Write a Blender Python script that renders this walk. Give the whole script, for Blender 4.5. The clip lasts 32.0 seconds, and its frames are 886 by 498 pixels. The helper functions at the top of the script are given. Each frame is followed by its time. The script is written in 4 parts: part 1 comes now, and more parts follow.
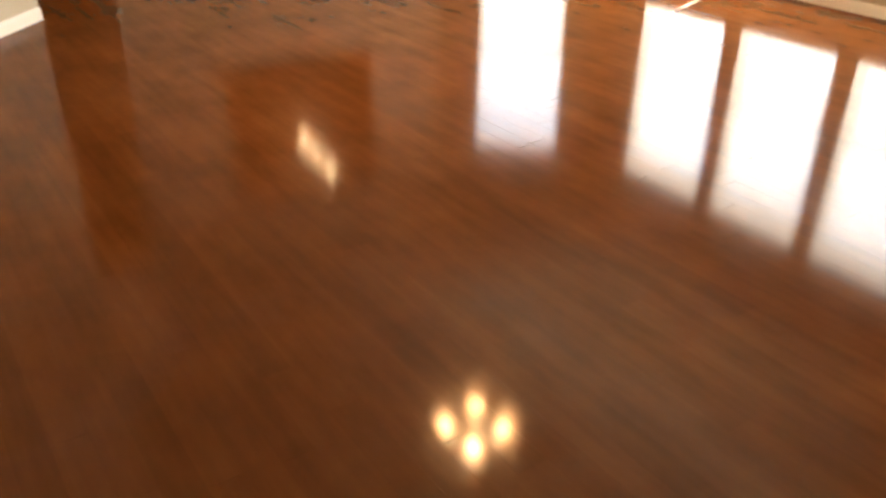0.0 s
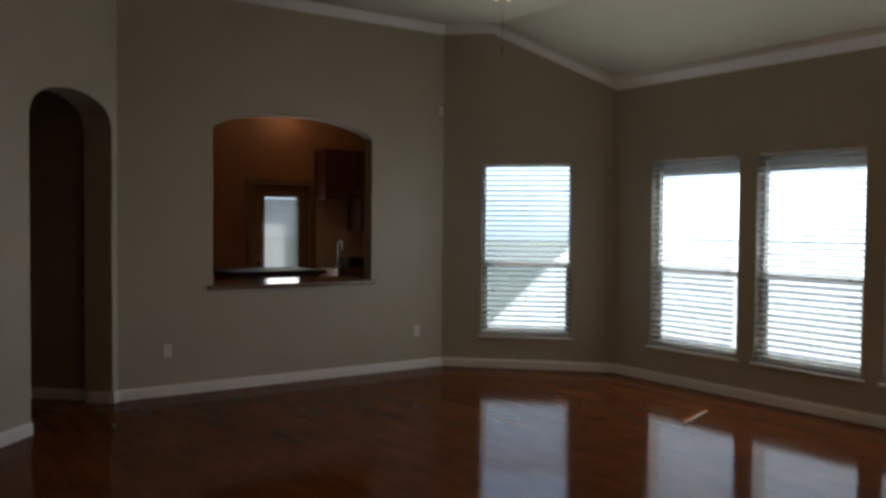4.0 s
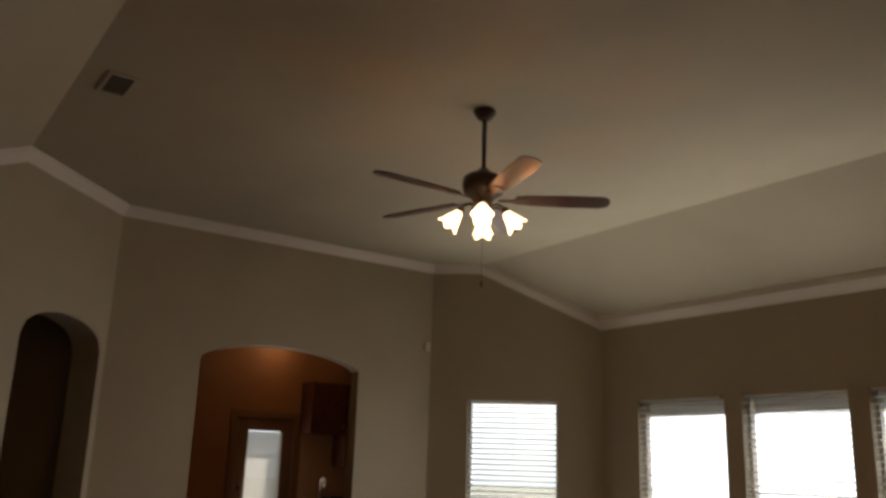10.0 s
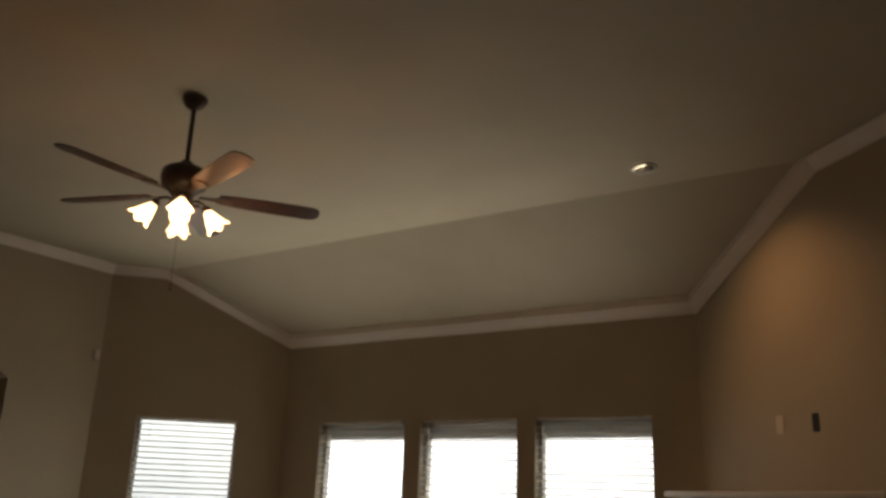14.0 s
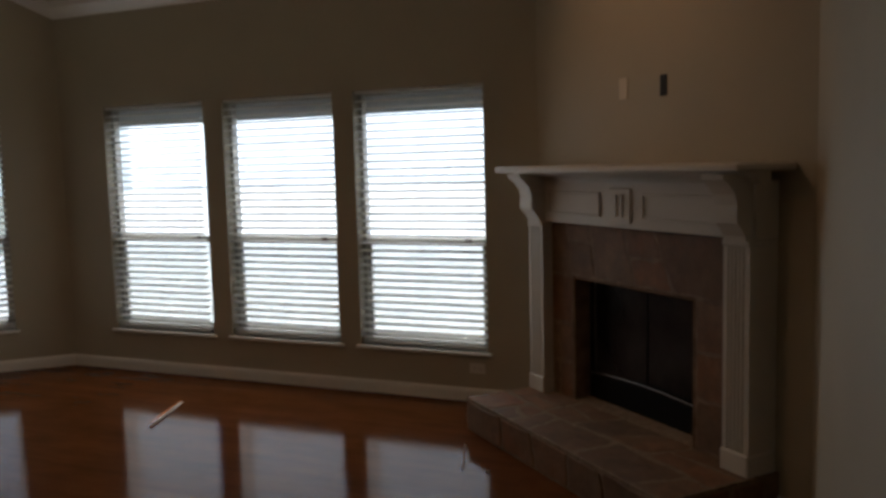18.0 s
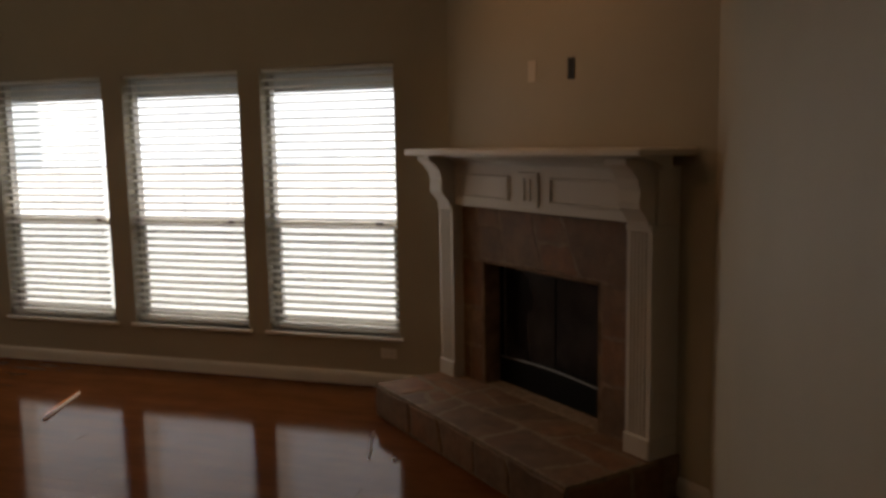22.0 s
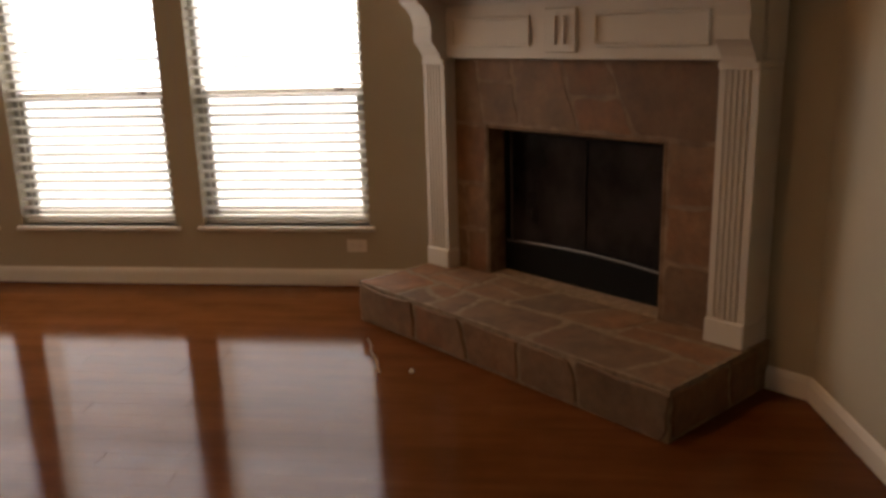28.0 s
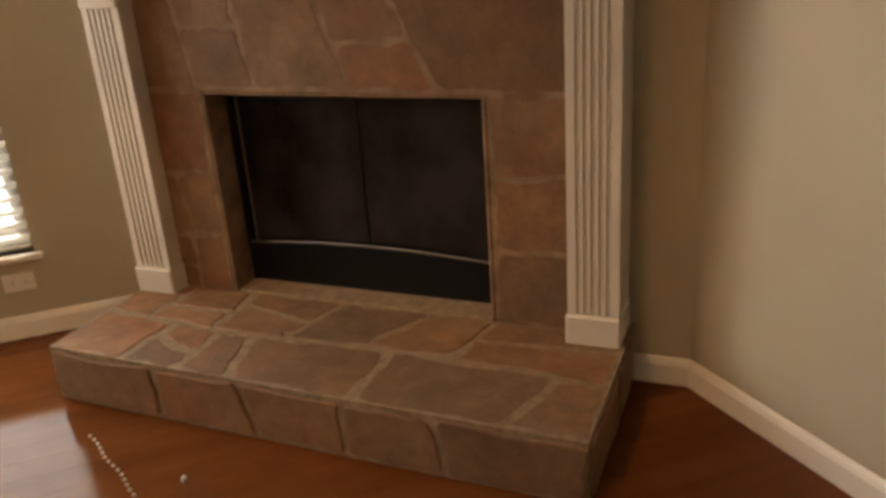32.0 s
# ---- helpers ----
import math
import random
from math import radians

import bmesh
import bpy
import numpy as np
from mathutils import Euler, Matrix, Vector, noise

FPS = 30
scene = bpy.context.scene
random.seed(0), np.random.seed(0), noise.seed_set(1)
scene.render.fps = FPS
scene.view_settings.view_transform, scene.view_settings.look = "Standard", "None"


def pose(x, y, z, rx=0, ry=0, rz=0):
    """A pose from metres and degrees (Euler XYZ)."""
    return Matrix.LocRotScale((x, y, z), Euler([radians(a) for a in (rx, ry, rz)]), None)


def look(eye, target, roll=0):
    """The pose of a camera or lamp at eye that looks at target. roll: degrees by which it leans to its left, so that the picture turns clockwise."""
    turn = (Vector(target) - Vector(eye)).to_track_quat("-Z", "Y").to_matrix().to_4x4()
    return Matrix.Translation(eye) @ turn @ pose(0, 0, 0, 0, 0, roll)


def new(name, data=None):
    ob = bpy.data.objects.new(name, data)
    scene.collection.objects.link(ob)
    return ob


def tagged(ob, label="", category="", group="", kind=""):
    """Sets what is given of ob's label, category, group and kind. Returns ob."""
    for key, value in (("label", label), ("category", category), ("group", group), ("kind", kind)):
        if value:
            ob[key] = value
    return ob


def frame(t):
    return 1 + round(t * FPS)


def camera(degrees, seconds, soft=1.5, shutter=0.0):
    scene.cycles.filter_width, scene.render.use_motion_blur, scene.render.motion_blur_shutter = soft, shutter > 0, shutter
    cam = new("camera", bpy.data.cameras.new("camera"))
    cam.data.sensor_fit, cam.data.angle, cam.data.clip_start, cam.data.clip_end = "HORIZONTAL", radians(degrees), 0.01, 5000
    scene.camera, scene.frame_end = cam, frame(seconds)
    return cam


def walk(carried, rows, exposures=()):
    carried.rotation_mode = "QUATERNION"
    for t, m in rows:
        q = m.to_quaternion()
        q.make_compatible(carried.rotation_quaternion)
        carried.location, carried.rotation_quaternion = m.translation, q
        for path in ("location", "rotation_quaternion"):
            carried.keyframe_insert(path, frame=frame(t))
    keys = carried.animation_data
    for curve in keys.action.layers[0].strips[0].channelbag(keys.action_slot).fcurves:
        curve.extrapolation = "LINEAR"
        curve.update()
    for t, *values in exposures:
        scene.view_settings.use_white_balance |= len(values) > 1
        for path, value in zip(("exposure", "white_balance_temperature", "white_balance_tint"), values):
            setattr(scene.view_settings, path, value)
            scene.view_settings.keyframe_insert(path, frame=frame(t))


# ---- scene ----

cam = camera(55.6, 32.0, soft=3.3)
PATH = [
    (0, (0.20, 0.0, 1.60), (-1.239, 0.987, 0.623), 0.7),
    (0.5, (0.16, 0.03, 1.60), (-1.33, 1.068, 0.762), 0.6),
    (1, (0.085, 0.07, 1.59), (-1.456, 1.14, 0.897), 0.9),
    (1.5, (0.012, 0.11, 1.576), (-1.565, 1.197, 0.999), 0.7),
    (2, (-0.004, 0.151, 1.586), (-1.613, 1.245, 1.123), 0.6),
    (2.5, (-0.038, 0.141, 1.595), (-1.665, 1.252, 1.248), 0.6),
    (3, (-0.046, 0.15, 1.578), (-1.687, 1.268, 1.341), 0.5),
    (3.5, (-0.079, 0.093, 1.567), (-1.72, 1.227, 1.424), 0.6),
    (4, (-0.067, 0.094, 1.559), (-1.713, 1.228, 1.495), 0.5),
    (4.5, (-0.047, 0.106, 1.565), (-1.697, 1.235, 1.562), 0.5),
    (6.5, (0.027, 0.156, 1.418), (-1.627, 1.262, 1.626), 0.7),
    (7, (0.035, 0.135, 1.431), (-1.613, 1.241, 1.68), 0.6),
    (7.5, (0.032, 0.142, 1.434), (-1.613, 1.242, 1.726), 0.8),
    (8, (0.035, 0.137, 1.452), (-1.604, 1.234, 1.786), 0.7),
    (8.5, (0.026, 0.16, 1.48), (-1.608, 1.251, 1.853), 0.8),
    (9, (0.042, 0.146, 1.486), (-1.585, 1.232, 1.904), 1.0),
    (9.5, (0.027, 0.148, 1.5), (-1.588, 1.235, 1.959), 1.4),
    (10, (0.043, 0.138, 1.498), (-1.553, 1.235, 1.997), 1.9),
    (10.5, (0.071, 0.149, 1.493), (-1.489, 1.28, 2.031), 2.6),
    (11, (0.103, 0.145, 1.464), (-1.393, 1.339, 2.042), 3.0),
    (11.5, (0.093, 0.119, 1.476), (-1.313, 1.407, 2.079), 3.0),
    (12, (0.074, 0.098, 1.472), (-1.233, 1.475, 2.102), 3.1),
    (12.5, (0.069, 0.08, 1.467), (-1.148, 1.527, 2.12), 3.0),
    (13, (0.088, 0.065, 1.452), (-1.073, 1.553, 2.114), 3.1),
    (13.5, (-0.015, 0.165, 1.465), (-1.137, 1.695, 2.099), 2.8),
    (15.5, (-0.495, 0.564, 1.625), (-1.413, 2.32, 1.899), 0.4),
    (16, (-0.483, 0.748, 1.629), (-1.37, 2.533, 1.793), -0.2),
    (16.5, (-0.492, 0.898, 1.637), (-1.335, 2.711, 1.687), -0.6),
    (17, (-0.495, 1.04, 1.637), (-1.289, 2.875, 1.589), -0.8),
    (17.5, (-0.514, 1.106, 1.638), (-1.272, 2.953, 1.507), -1.1),
    (18, (-0.476, 1.201, 1.656), (-1.26, 3.03, 1.454), -1.5),
    (18.5, (-0.449, 1.279, 1.631), (-1.262, 3.09, 1.389), -1.6),
    (19, (-0.447, 1.305, 1.649), (-1.273, 3.105, 1.374), -1.9),
    (19.5, (-0.458, 1.307, 1.665), (-1.282, 3.108, 1.384), -2.1),
    (20, (-0.447, 1.348, 1.644), (-1.261, 3.155, 1.375), -1.9),
    (20.5, (-0.462, 1.334, 1.655), (-1.238, 3.158, 1.387), -1.8),
    (21, (-0.438, 1.38, 1.651), (-1.175, 3.221, 1.389), -1.6),
    (21.5, (-0.419, 1.365, 1.648), (-1.101, 3.228, 1.394), -1.3),
    (22, (-0.413, 1.322, 1.668), (-1.031, 3.207, 1.415), -1.0),
    (22.5, (-0.37, 1.33, 1.645), (-0.947, 3.23, 1.408), -0.6),
    (23, (-0.381, 1.314, 1.654), (-0.92, 3.226, 1.422), -0.3),
    (23.5, (-0.387, 1.309, 1.65), (-0.915, 3.226, 1.43), -0.0),
    (24, (-0.423, 1.318, 1.659), (-0.959, 3.232, 1.443), 0.1),
    (24.5, (-0.458, 1.334, 1.649), (-1.027, 3.241, 1.445), 0.4),
    (26.5, (-1.002, 1.616, 1.456), (-1.506, 3.526, 1.145), 0.2),
    (27, (-1.11, 1.751, 1.434), (-1.561, 3.658, 1.035), -0.6),
    (27.5, (-1.276, 1.837, 1.43), (-1.625, 3.749, 0.957), -0.9),
    (28, (-1.383, 1.982, 1.42), (-1.655, 3.898, 0.916), -1.7),
    (28.5, (-1.521, 2.144, 1.447), (-1.699, 4.065, 0.921), -2.3),
    (29, (-1.616, 2.311, 1.458), (-1.717, 4.236, 0.922), -2.7),
    (29.5, (-1.695, 2.499, 1.464), (-1.723, 4.423, 0.918), -3.1),
    (30, (-1.757, 2.684, 1.474), (-1.714, 4.603, 0.913), -3.4),
    (30.5, (-1.81, 2.855, 1.477), (-1.697, 4.769, 0.907), -3.7),
    (31, (-1.844, 2.964, 1.493), (-1.642, 4.861, 0.894), -3.9),
    (31.5, (-1.891, 3.032, 1.487), (-1.512, 4.882, 0.828), -4.1),
    (32, (-1.862, 3.118, 1.487), (-1.3, 4.885, 0.737), -4.1),
]
EXPOSURES = [(0.0, 3.92, 7800, 9), (1.0, 2.95, 5850, 8), (2.0, 1.92, 5700, 7), (3.0, 0.84, 5750, 6), (4.0, 0.74, 5750, 6), (7.0, 0.78, 6150, 8),
             (9.0, 0.80, 7000, 12), (11.0, 0.90, 7600, 14), (13.0, 0.72, 8000, 14), (16.0, 0.42, 6400, 9), (19.0, 0.42, 6100, 9), (21.0, 0.42, 6900, 13),
             (23.0, 0.50, 7500, 15), (24.5, 0.55, 7600, 15), (27.0, 1.12, 7200, 17), (28.0, 1.74, 7600, 18), (30.0, 2.16, 6900, 16), (31.0, 2.32, 7000, 16),
             (32.0, 2.80, 7500, 10)]
walk(cam, [(t, look(eye, target, roll)) for t, eye, target, roll in PATH], EXPOSURES)

# ---- light ----
world = bpy.data.worlds.new("sky")
scene.world = world
world.use_nodes = True
wn = world.node_tree.nodes
wn.clear()
w_out, w_bg, w_sky = wn.new("ShaderNodeOutputWorld"), wn.new("ShaderNodeBackground"), wn.new("ShaderNodeTexSky")
w_sky.sky_type = "NISHITA"
w_sky.sun_disc = False
w_sky.sun_elevation, w_sky.sun_rotation = radians(56), radians(342)
w_sky.dust_density = 0.4
w_bg.inputs["Strength"].default_value = 0.15
world.node_tree.links.new(w_sky.outputs[0], w_bg.inputs[0])
world.node_tree.links.new(w_bg.outputs[0], w_out.inputs[0])
sun = new("sun", bpy.data.lights.new("sun", "SUN"))
sun.data.energy, sun.data.angle, sun.data.color = 5.0, radians(0.5), (1.0, 0.95, 0.87)
sun.matrix_world = look((0, 0, 20), (0.173, -0.531, 20 - 0.829))

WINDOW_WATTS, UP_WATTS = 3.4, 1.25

# ---- plan ----
C3, C2, C1 = Vector((-6.272, 6.550)), Vector((-7.562, 5.250)), Vector((-7.538, 1.869))
AD = Vector((0.7266, -0.6870)).normalized()
SOUTH, BACK = -1.0, -7.0
A0 = C1 + AD * ((C1.y - SOUTH) / -AD.y)
FO = Vector((-2.211, 6.550))
U = Vector((0.7577, -0.6527)).normalized()
N = Vector((U.y, -U.x))
RECESS = 0.09  # the wall stands this far behind the face of the stone surround
A0F = RECESS * U.x / -U.y
F = FO + U * A0F - N * RECESS
R = FO + U * 2.29 - N * RECESS
J1 = R + Vector((0.113, -0.9936)) * 3.15
J2, J3 = Vector((0.62, J1.y)), Vector((0.62, BACK))
YW = 6.550
CEIL, CEIL_LOW, RIDGE_N, RIDGE_S = 3.66, 3.03, 5.62, 0.92
SLOPE = (CEIL - CEIL_LOW) / (YW - RIDGE_N)


def ceiling_z(y):
    if y > RIDGE_N:
        return CEIL - (y - RIDGE_N) * SLOPE
    if y < RIDGE_S:
        return CEIL - (RIDGE_S - max(y, SOUTH)) * SLOPE
    return CEIL


# ---- materials ----
class Mat:
    def __init__(self, name, base, rough=0.6, metal=0.0, coat=0.0):
        self.m = bpy.data.materials.new(name)
        self.m.use_nodes = True
        self.t = self.m.node_tree
        self.b = self.t.nodes["Principled BSDF"]
        self.b.inputs["Base Color"].default_value = (*base, 1)
        self.b.inputs["Roughness"].default_value = rough
        self.b.inputs["Metallic"].default_value = metal
        self.b.inputs["Coat Weight"].default_value = coat
        self.co = self.t.nodes.new("ShaderNodeTexCoord").outputs["Object"]

    def link(self, a, b):
        self.t.links.new(a, b)

    def world_coords(self):
        self.co = self.t.nodes.new("ShaderNodeNewGeometry").outputs["Position"]
        return self

    def noise(self, scale, detail=4.0, stretch=(1, 1, 1), rough=0.55):
        mp = self.t.nodes.new("ShaderNodeMapping")
        mp.inputs["Scale"].default_value = stretch
        self.link(self.co, mp.inputs["Vector"])
        n = self.t.nodes.new("ShaderNodeTexNoise")
        n.inputs["Scale"].default_value, n.inputs["Detail"].default_value, n.inputs["Roughness"].default_value = scale, detail, rough
        self.link(mp.outputs[0], n.inputs["Vector"])
        return n.outputs["Fac"]

    def ramp(self, fac, stops):
        r = self.t.nodes.new("ShaderNodeValToRGB")
        while len(r.color_ramp.elements) < len(stops):
            r.color_ramp.elements.new(0.5)
        for e, (p, c) in zip(r.color_ramp.elements, stops):
            e.position, e.color = p, (*c, 1)
        self.link(fac, r.inputs["Fac"])
        return r.outputs["Color"]

    def mix(self, a, b, fac, mode="MIX"):
        n = self.t.nodes.new("ShaderNodeMix")
        n.data_type, n.blend_type = "RGBA", mode
        for value, key in ((a, 6), (b, 7), (fac, 0)):
            if isinstance(value, tuple):
                n.inputs[key].default_value = (*value, 1)
            elif isinstance(value, (int, float)):
                n.inputs[key].default_value = value
            else:
                self.link(value, n.inputs[key])
        return n.outputs[2]

    def colour(self, c):
        self.link(c, self.b.inputs["Base Color"])
        return self

    def roughness(self, fac, lo, hi):
        n = self.t.nodes.new("ShaderNodeMapRange")
        n.inputs["To Min"].default_value, n.inputs["To Max"].default_value = lo, hi
        self.link(fac, n.inputs["Value"])
        self.link(n.outputs[0], self.b.inputs["Roughness"])
        return self

    def bump(self, fac, strength, distance=0.002):
        n = self.t.nodes.new("ShaderNodeBump")
        n.inputs["Strength"].default_value, n.inputs["Distance"].default_value = strength, distance
        self.link(fac, n.inputs["Height"])
        self.link(n.outputs[0], self.b.inputs["Normal"])
        return self

    def random(self):
        return self.t.nodes.new("ShaderNodeObjectInfo").outputs["Random"]

    def island(self):
        return self.t.nodes.new("ShaderNodeNewGeometry").outputs["Random Per Island"]


def scaled(c, k):
    return tuple(v * k for v in c)


def painted(name, c, rough=0.6, grain=220.0, strength=0.15, blot=0.06):
    m = Mat(name, c, rough).world_coords()
    big = m.noise(1.3, 3)
    m.colour(m.ramp(big, [(0.25, scaled(c, 1 - blot)), (0.75, scaled(c, 1 + blot))]))
    m.bump(m.noise(grain, 3), strength, 0.0015)
    return m.m


WALL = painted("greige_wall_paint", (0.41, 0.376, 0.290), 0.62, 170, 0.25)
CEILING = painted("ceiling_paint", (0.475, 0.45, 0.355), 0.75, 90, 0.35)
MANTEL = painted("mantel_paint", (0.56, 0.54, 0.49), 0.45, 60, 0.05, 0.04)
DOOR_PAINT = painted("brown_door_paint", (0.235, 0.135, 0.07), 0.5, 60, 0.05, 0.03)
TRIM = painted("white_trim_paint", (0.74, 0.73, 0.69), 0.4, 60, 0.05, 0.03)
# the hall's dim, warm light is put into this brown base colour
HALL_WALL_DIM = painted("hall_wall_dim_tone", (0.30, 0.225, 0.145), 0.6, 170, 0.2)
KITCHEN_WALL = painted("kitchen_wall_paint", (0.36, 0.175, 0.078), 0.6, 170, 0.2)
_m = Mat("blind_slat_vinyl", (0.80, 0.80, 0.77), 0.45).world_coords()
_m.colour(_m.ramp(_m.noise(3, 3), [(0.3, (0.77, 0.77, 0.74)), (0.7, (0.83, 0.83, 0.80))]))
_tr = _m.t.nodes.new("ShaderNodeBsdfTranslucent")
_tr.inputs["Color"].default_value = (0.80, 0.80, 0.77, 1)
_mx = _m.t.nodes.new("ShaderNodeMixShader")
_mx.inputs[0].default_value = 0.35
_m.link(_m.b.outputs[0], _mx.inputs[1])
_m.link(_tr.outputs[0], _mx.inputs[2])
_m.link(_mx.outputs[0], _m.t.nodes["Material Output"].inputs["Surface"])
BLIND = _m.m
VINYL = painted("window_vinyl", (0.40, 0.385, 0.35), 0.4, 40, 0.03, 0.02)
PLASTIC = painted("white_plastic", (0.72, 0.70, 0.65), 0.35, 60, 0.02, 0.02)
BLACK_PLASTIC = painted("black_plastic", (0.008, 0.0075, 0.007), 0.7, 60, 0.05)
BRONZE = painted("oil_rubbed_bronze", (0.05, 0.028, 0.02), 0.35, 60, 0.05, 0.2)
BLACK_METAL = painted("black_firebox_metal", (0.006, 0.006, 0.006), 0.65, 200, 0.1, 0.2)
BLACK_METAL.node_tree.nodes["Principled BSDF"].inputs["Specular IOR Level"].default_value = 0.12
STEEL = Mat("brushed_steel", (0.55, 0.54, 0.52), 0.3, 1.0).m
PEWTER = Mat("dull_steel", (0.33, 0.32, 0.31), 0.42, 1.0).m
CONCRETE = painted("patio_concrete", (0.78, 0.79, 0.75), 0.9, 60, 0.3, 0.12)
FASCIA = painted("fascia_paint", (0.60, 0.65, 0.68), 0.7, 60, 0.1)


def plank_wood(name, per_island):
    """Stained wood under a clear varnish: a matt body, with a gloss that grows at low angles."""
    m = Mat(name, (0.2, 0.06, 0.015), 0.5).world_coords()
    g, g2 = m.noise(1.0, 5, (1.2, 14, 1), 0.6), m.noise(1.0, 4, (2.2, 3.6, 1), 0.6)
    c = m.ramp(g, [(0.2, (0.104, 0.034, 0.0105)), (0.55, (0.133, 0.0455, 0.0145)), (0.85, (0.158, 0.058, 0.019))])
    pick = m.island() if per_island else m.random()
    c = m.mix(c, m.ramp(pick, [(0.0, (0.90, 0.89, 0.88)), (0.5, (0.97, 0.96, 0.96)), (1.0, (1.05, 1.05, 1.04))]), 1.0, "MULTIPLY")
    c = m.mix(c, m.ramp(g2, [(0.3, (0.76, 0.72, 0.66)), (0.7, (1.16, 1.17, 1.18))]), 0.9, "MULTIPLY")
    nodes = m.t.nodes
    body, gloss, fres, less, both = nodes.new("ShaderNodeBsdfDiffuse"), nodes.new("ShaderNodeBsdfGlossy"), nodes.new("ShaderNodeFresnel"), nodes.new("ShaderNodeMath"), nodes.new("ShaderNodeMixShader")
    bump = nodes.new("ShaderNodeBump")
    bump.inputs["Strength"].default_value, bump.inputs["Distance"].default_value = 0.012, 0.0015
    m.link(m.noise(1.0, 3, (2, 9, 1)), bump.inputs["Height"])
    rough = nodes.new("ShaderNodeMapRange")
    rough.inputs["To Min"].default_value, rough.inputs["To Max"].default_value = 0.065, 0.13
    m.link(m.noise(2.6, 4), rough.inputs["Value"])
    m.link(rough.outputs[0], gloss.inputs["Roughness"])
    m.link(bump.outputs[0], gloss.inputs["Normal"])
    m.link(c, body.inputs["Color"])
    fres.inputs["IOR"].default_value = 1.45
    less.operation = "MULTIPLY"
    less.inputs[1].default_value = 0.56
    m.link(fres.outputs[0], less.inputs[0])
    m.link(less.outputs[0], both.inputs[0])
    m.link(body.outputs[0], both.inputs[1])
    m.link(gloss.outputs[0], both.inputs[2])
    m.link(both.outputs[0], nodes["Material Output"].inputs["Surface"])
    nodes.remove(m.b)
    return m.m


FLOOR_WOOD = plank_wood("cherry_floor_plank", False)
FLOOR_WOOD_FAR = plank_wood("cherry_floor_plank_far", True)
FLOOR_GAP = plank_wood("floor_joint_stain", True)


def stone_material(name, tone):
    m = Mat(name, (0.3, 0.2, 0.12), 0.72).world_coords()
    a, b = m.noise(6, 6, (1, 1, 1), 0.65), m.noise(55, 5)
    c = m.ramp(a, [(0.25, scaled((0.168, 0.103, 0.058), tone)), (0.5, scaled((0.26, 0.162, 0.092), tone)), (0.8, scaled((0.37, 0.24, 0.145), tone))])
    c = m.mix(c, m.ramp(m.random(), [(0.0, (0.62, 0.60, 0.58)), (0.25, (0.92, 0.90, 0.86)), (0.5, (1.1, 1.0, 0.9)), (0.7, (0.8, 0.72, 0.62)), (0.88, (1.14, 0.87, 0.66)), (1.0, (0.85, 0.86, 0.86))]), 1.0, "MULTIPLY")
    c = m.mix(c, m.ramp(m.noise(2.3, 5, (1, 1, 1), 0.7), [(0.35, (1.12, 0.92, 0.78)), (0.5, (1.0, 1.0, 1.0)), (0.66, (0.86, 0.93, 0.97))]), 1.0, "MULTIPLY")
    c = m.mix(c, m.ramp(m.noise(18, 6, (1, 1, 1), 0.75), [(0.3, (0.78, 0.76, 0.74)), (0.7, (1.18, 1.16, 1.12))]), 1.0, "MULTIPLY")
    m.colour(c)
    m.bump(m.mix(a, b, 0.5), 0.8, 0.006)
    return m.m


STONE = stone_material("tan_flagstone", 0.68)
_m = Mat("pale_mortar", (0.40, 0.32, 0.23), 0.9).world_coords()
_m.colour(_m.ramp(_m.noise(25, 5), [(0.3, (0.155, 0.11, 0.07)), (0.7, (0.265, 0.20, 0.135))]))
_m.bump(_m.noise(140, 4), 0.6, 0.003)
MORTAR = _m.m
_m = Mat("brown_mortar", (0.2, 0.13, 0.08), 0.9).world_coords()
_m.colour(_m.ramp(_m.noise(9, 5), [(0.35, (0.14, 0.088, 0.052)), (0.65, (0.27, 0.185, 0.12))]))
_m.bump(_m.noise(140, 4), 0.6, 0.003)
BED = _m.m


def wood_material(name, dark, light, rough, stretch):
    m = Mat(name, light, rough, 0.0, 0.2)
    g = m.noise(3.0, 6, stretch)
    m.colour(m.ramp(g, [(0.3, dark), (0.7, light)]))
    m.bump(g, 0.1, 0.001)
    return m.m


BLADE_WOOD = wood_material("walnut_fan_blade", (0.026, 0.011, 0.005), (0.062, 0.027, 0.012), 0.32, (2, 18, 2))
BLADE_WOOD.node_tree.nodes["Principled BSDF"].inputs["Specular IOR Level"].default_value = 0.38
BLADE_WOOD.node_tree.nodes["Principled BSDF"].inputs["Coat Weight"].default_value = 0.0
CABINET_WOOD = wood_material("dark_cabinet_wood", (0.05, 0.012, 0.007), (0.10, 0.028, 0.014), 0.45, (12, 12, 2))
_m = Mat("brown_granite", (0.12, 0.08, 0.05), 0.15)
_m.colour(_m.ramp(_m.noise(70, 6), [(0.3, (0.03, 0.02, 0.015)), (0.5, (0.16, 0.10, 0.06)), (0.7, (0.33, 0.24, 0.16))]))
GRANITE = _m.m
_m = Mat("dry_lawn", (0.18, 0.20, 0.14), 0.95).world_coords()
_m.colour(_m.ramp(_m.noise(3, 6), [(0.3, (0.18, 0.20, 0.165)), (0.7, (0.25, 0.265, 0.22))]))
_m.bump(_m.noise(60, 4), 0.7, 0.02)
LAWN = _m.m

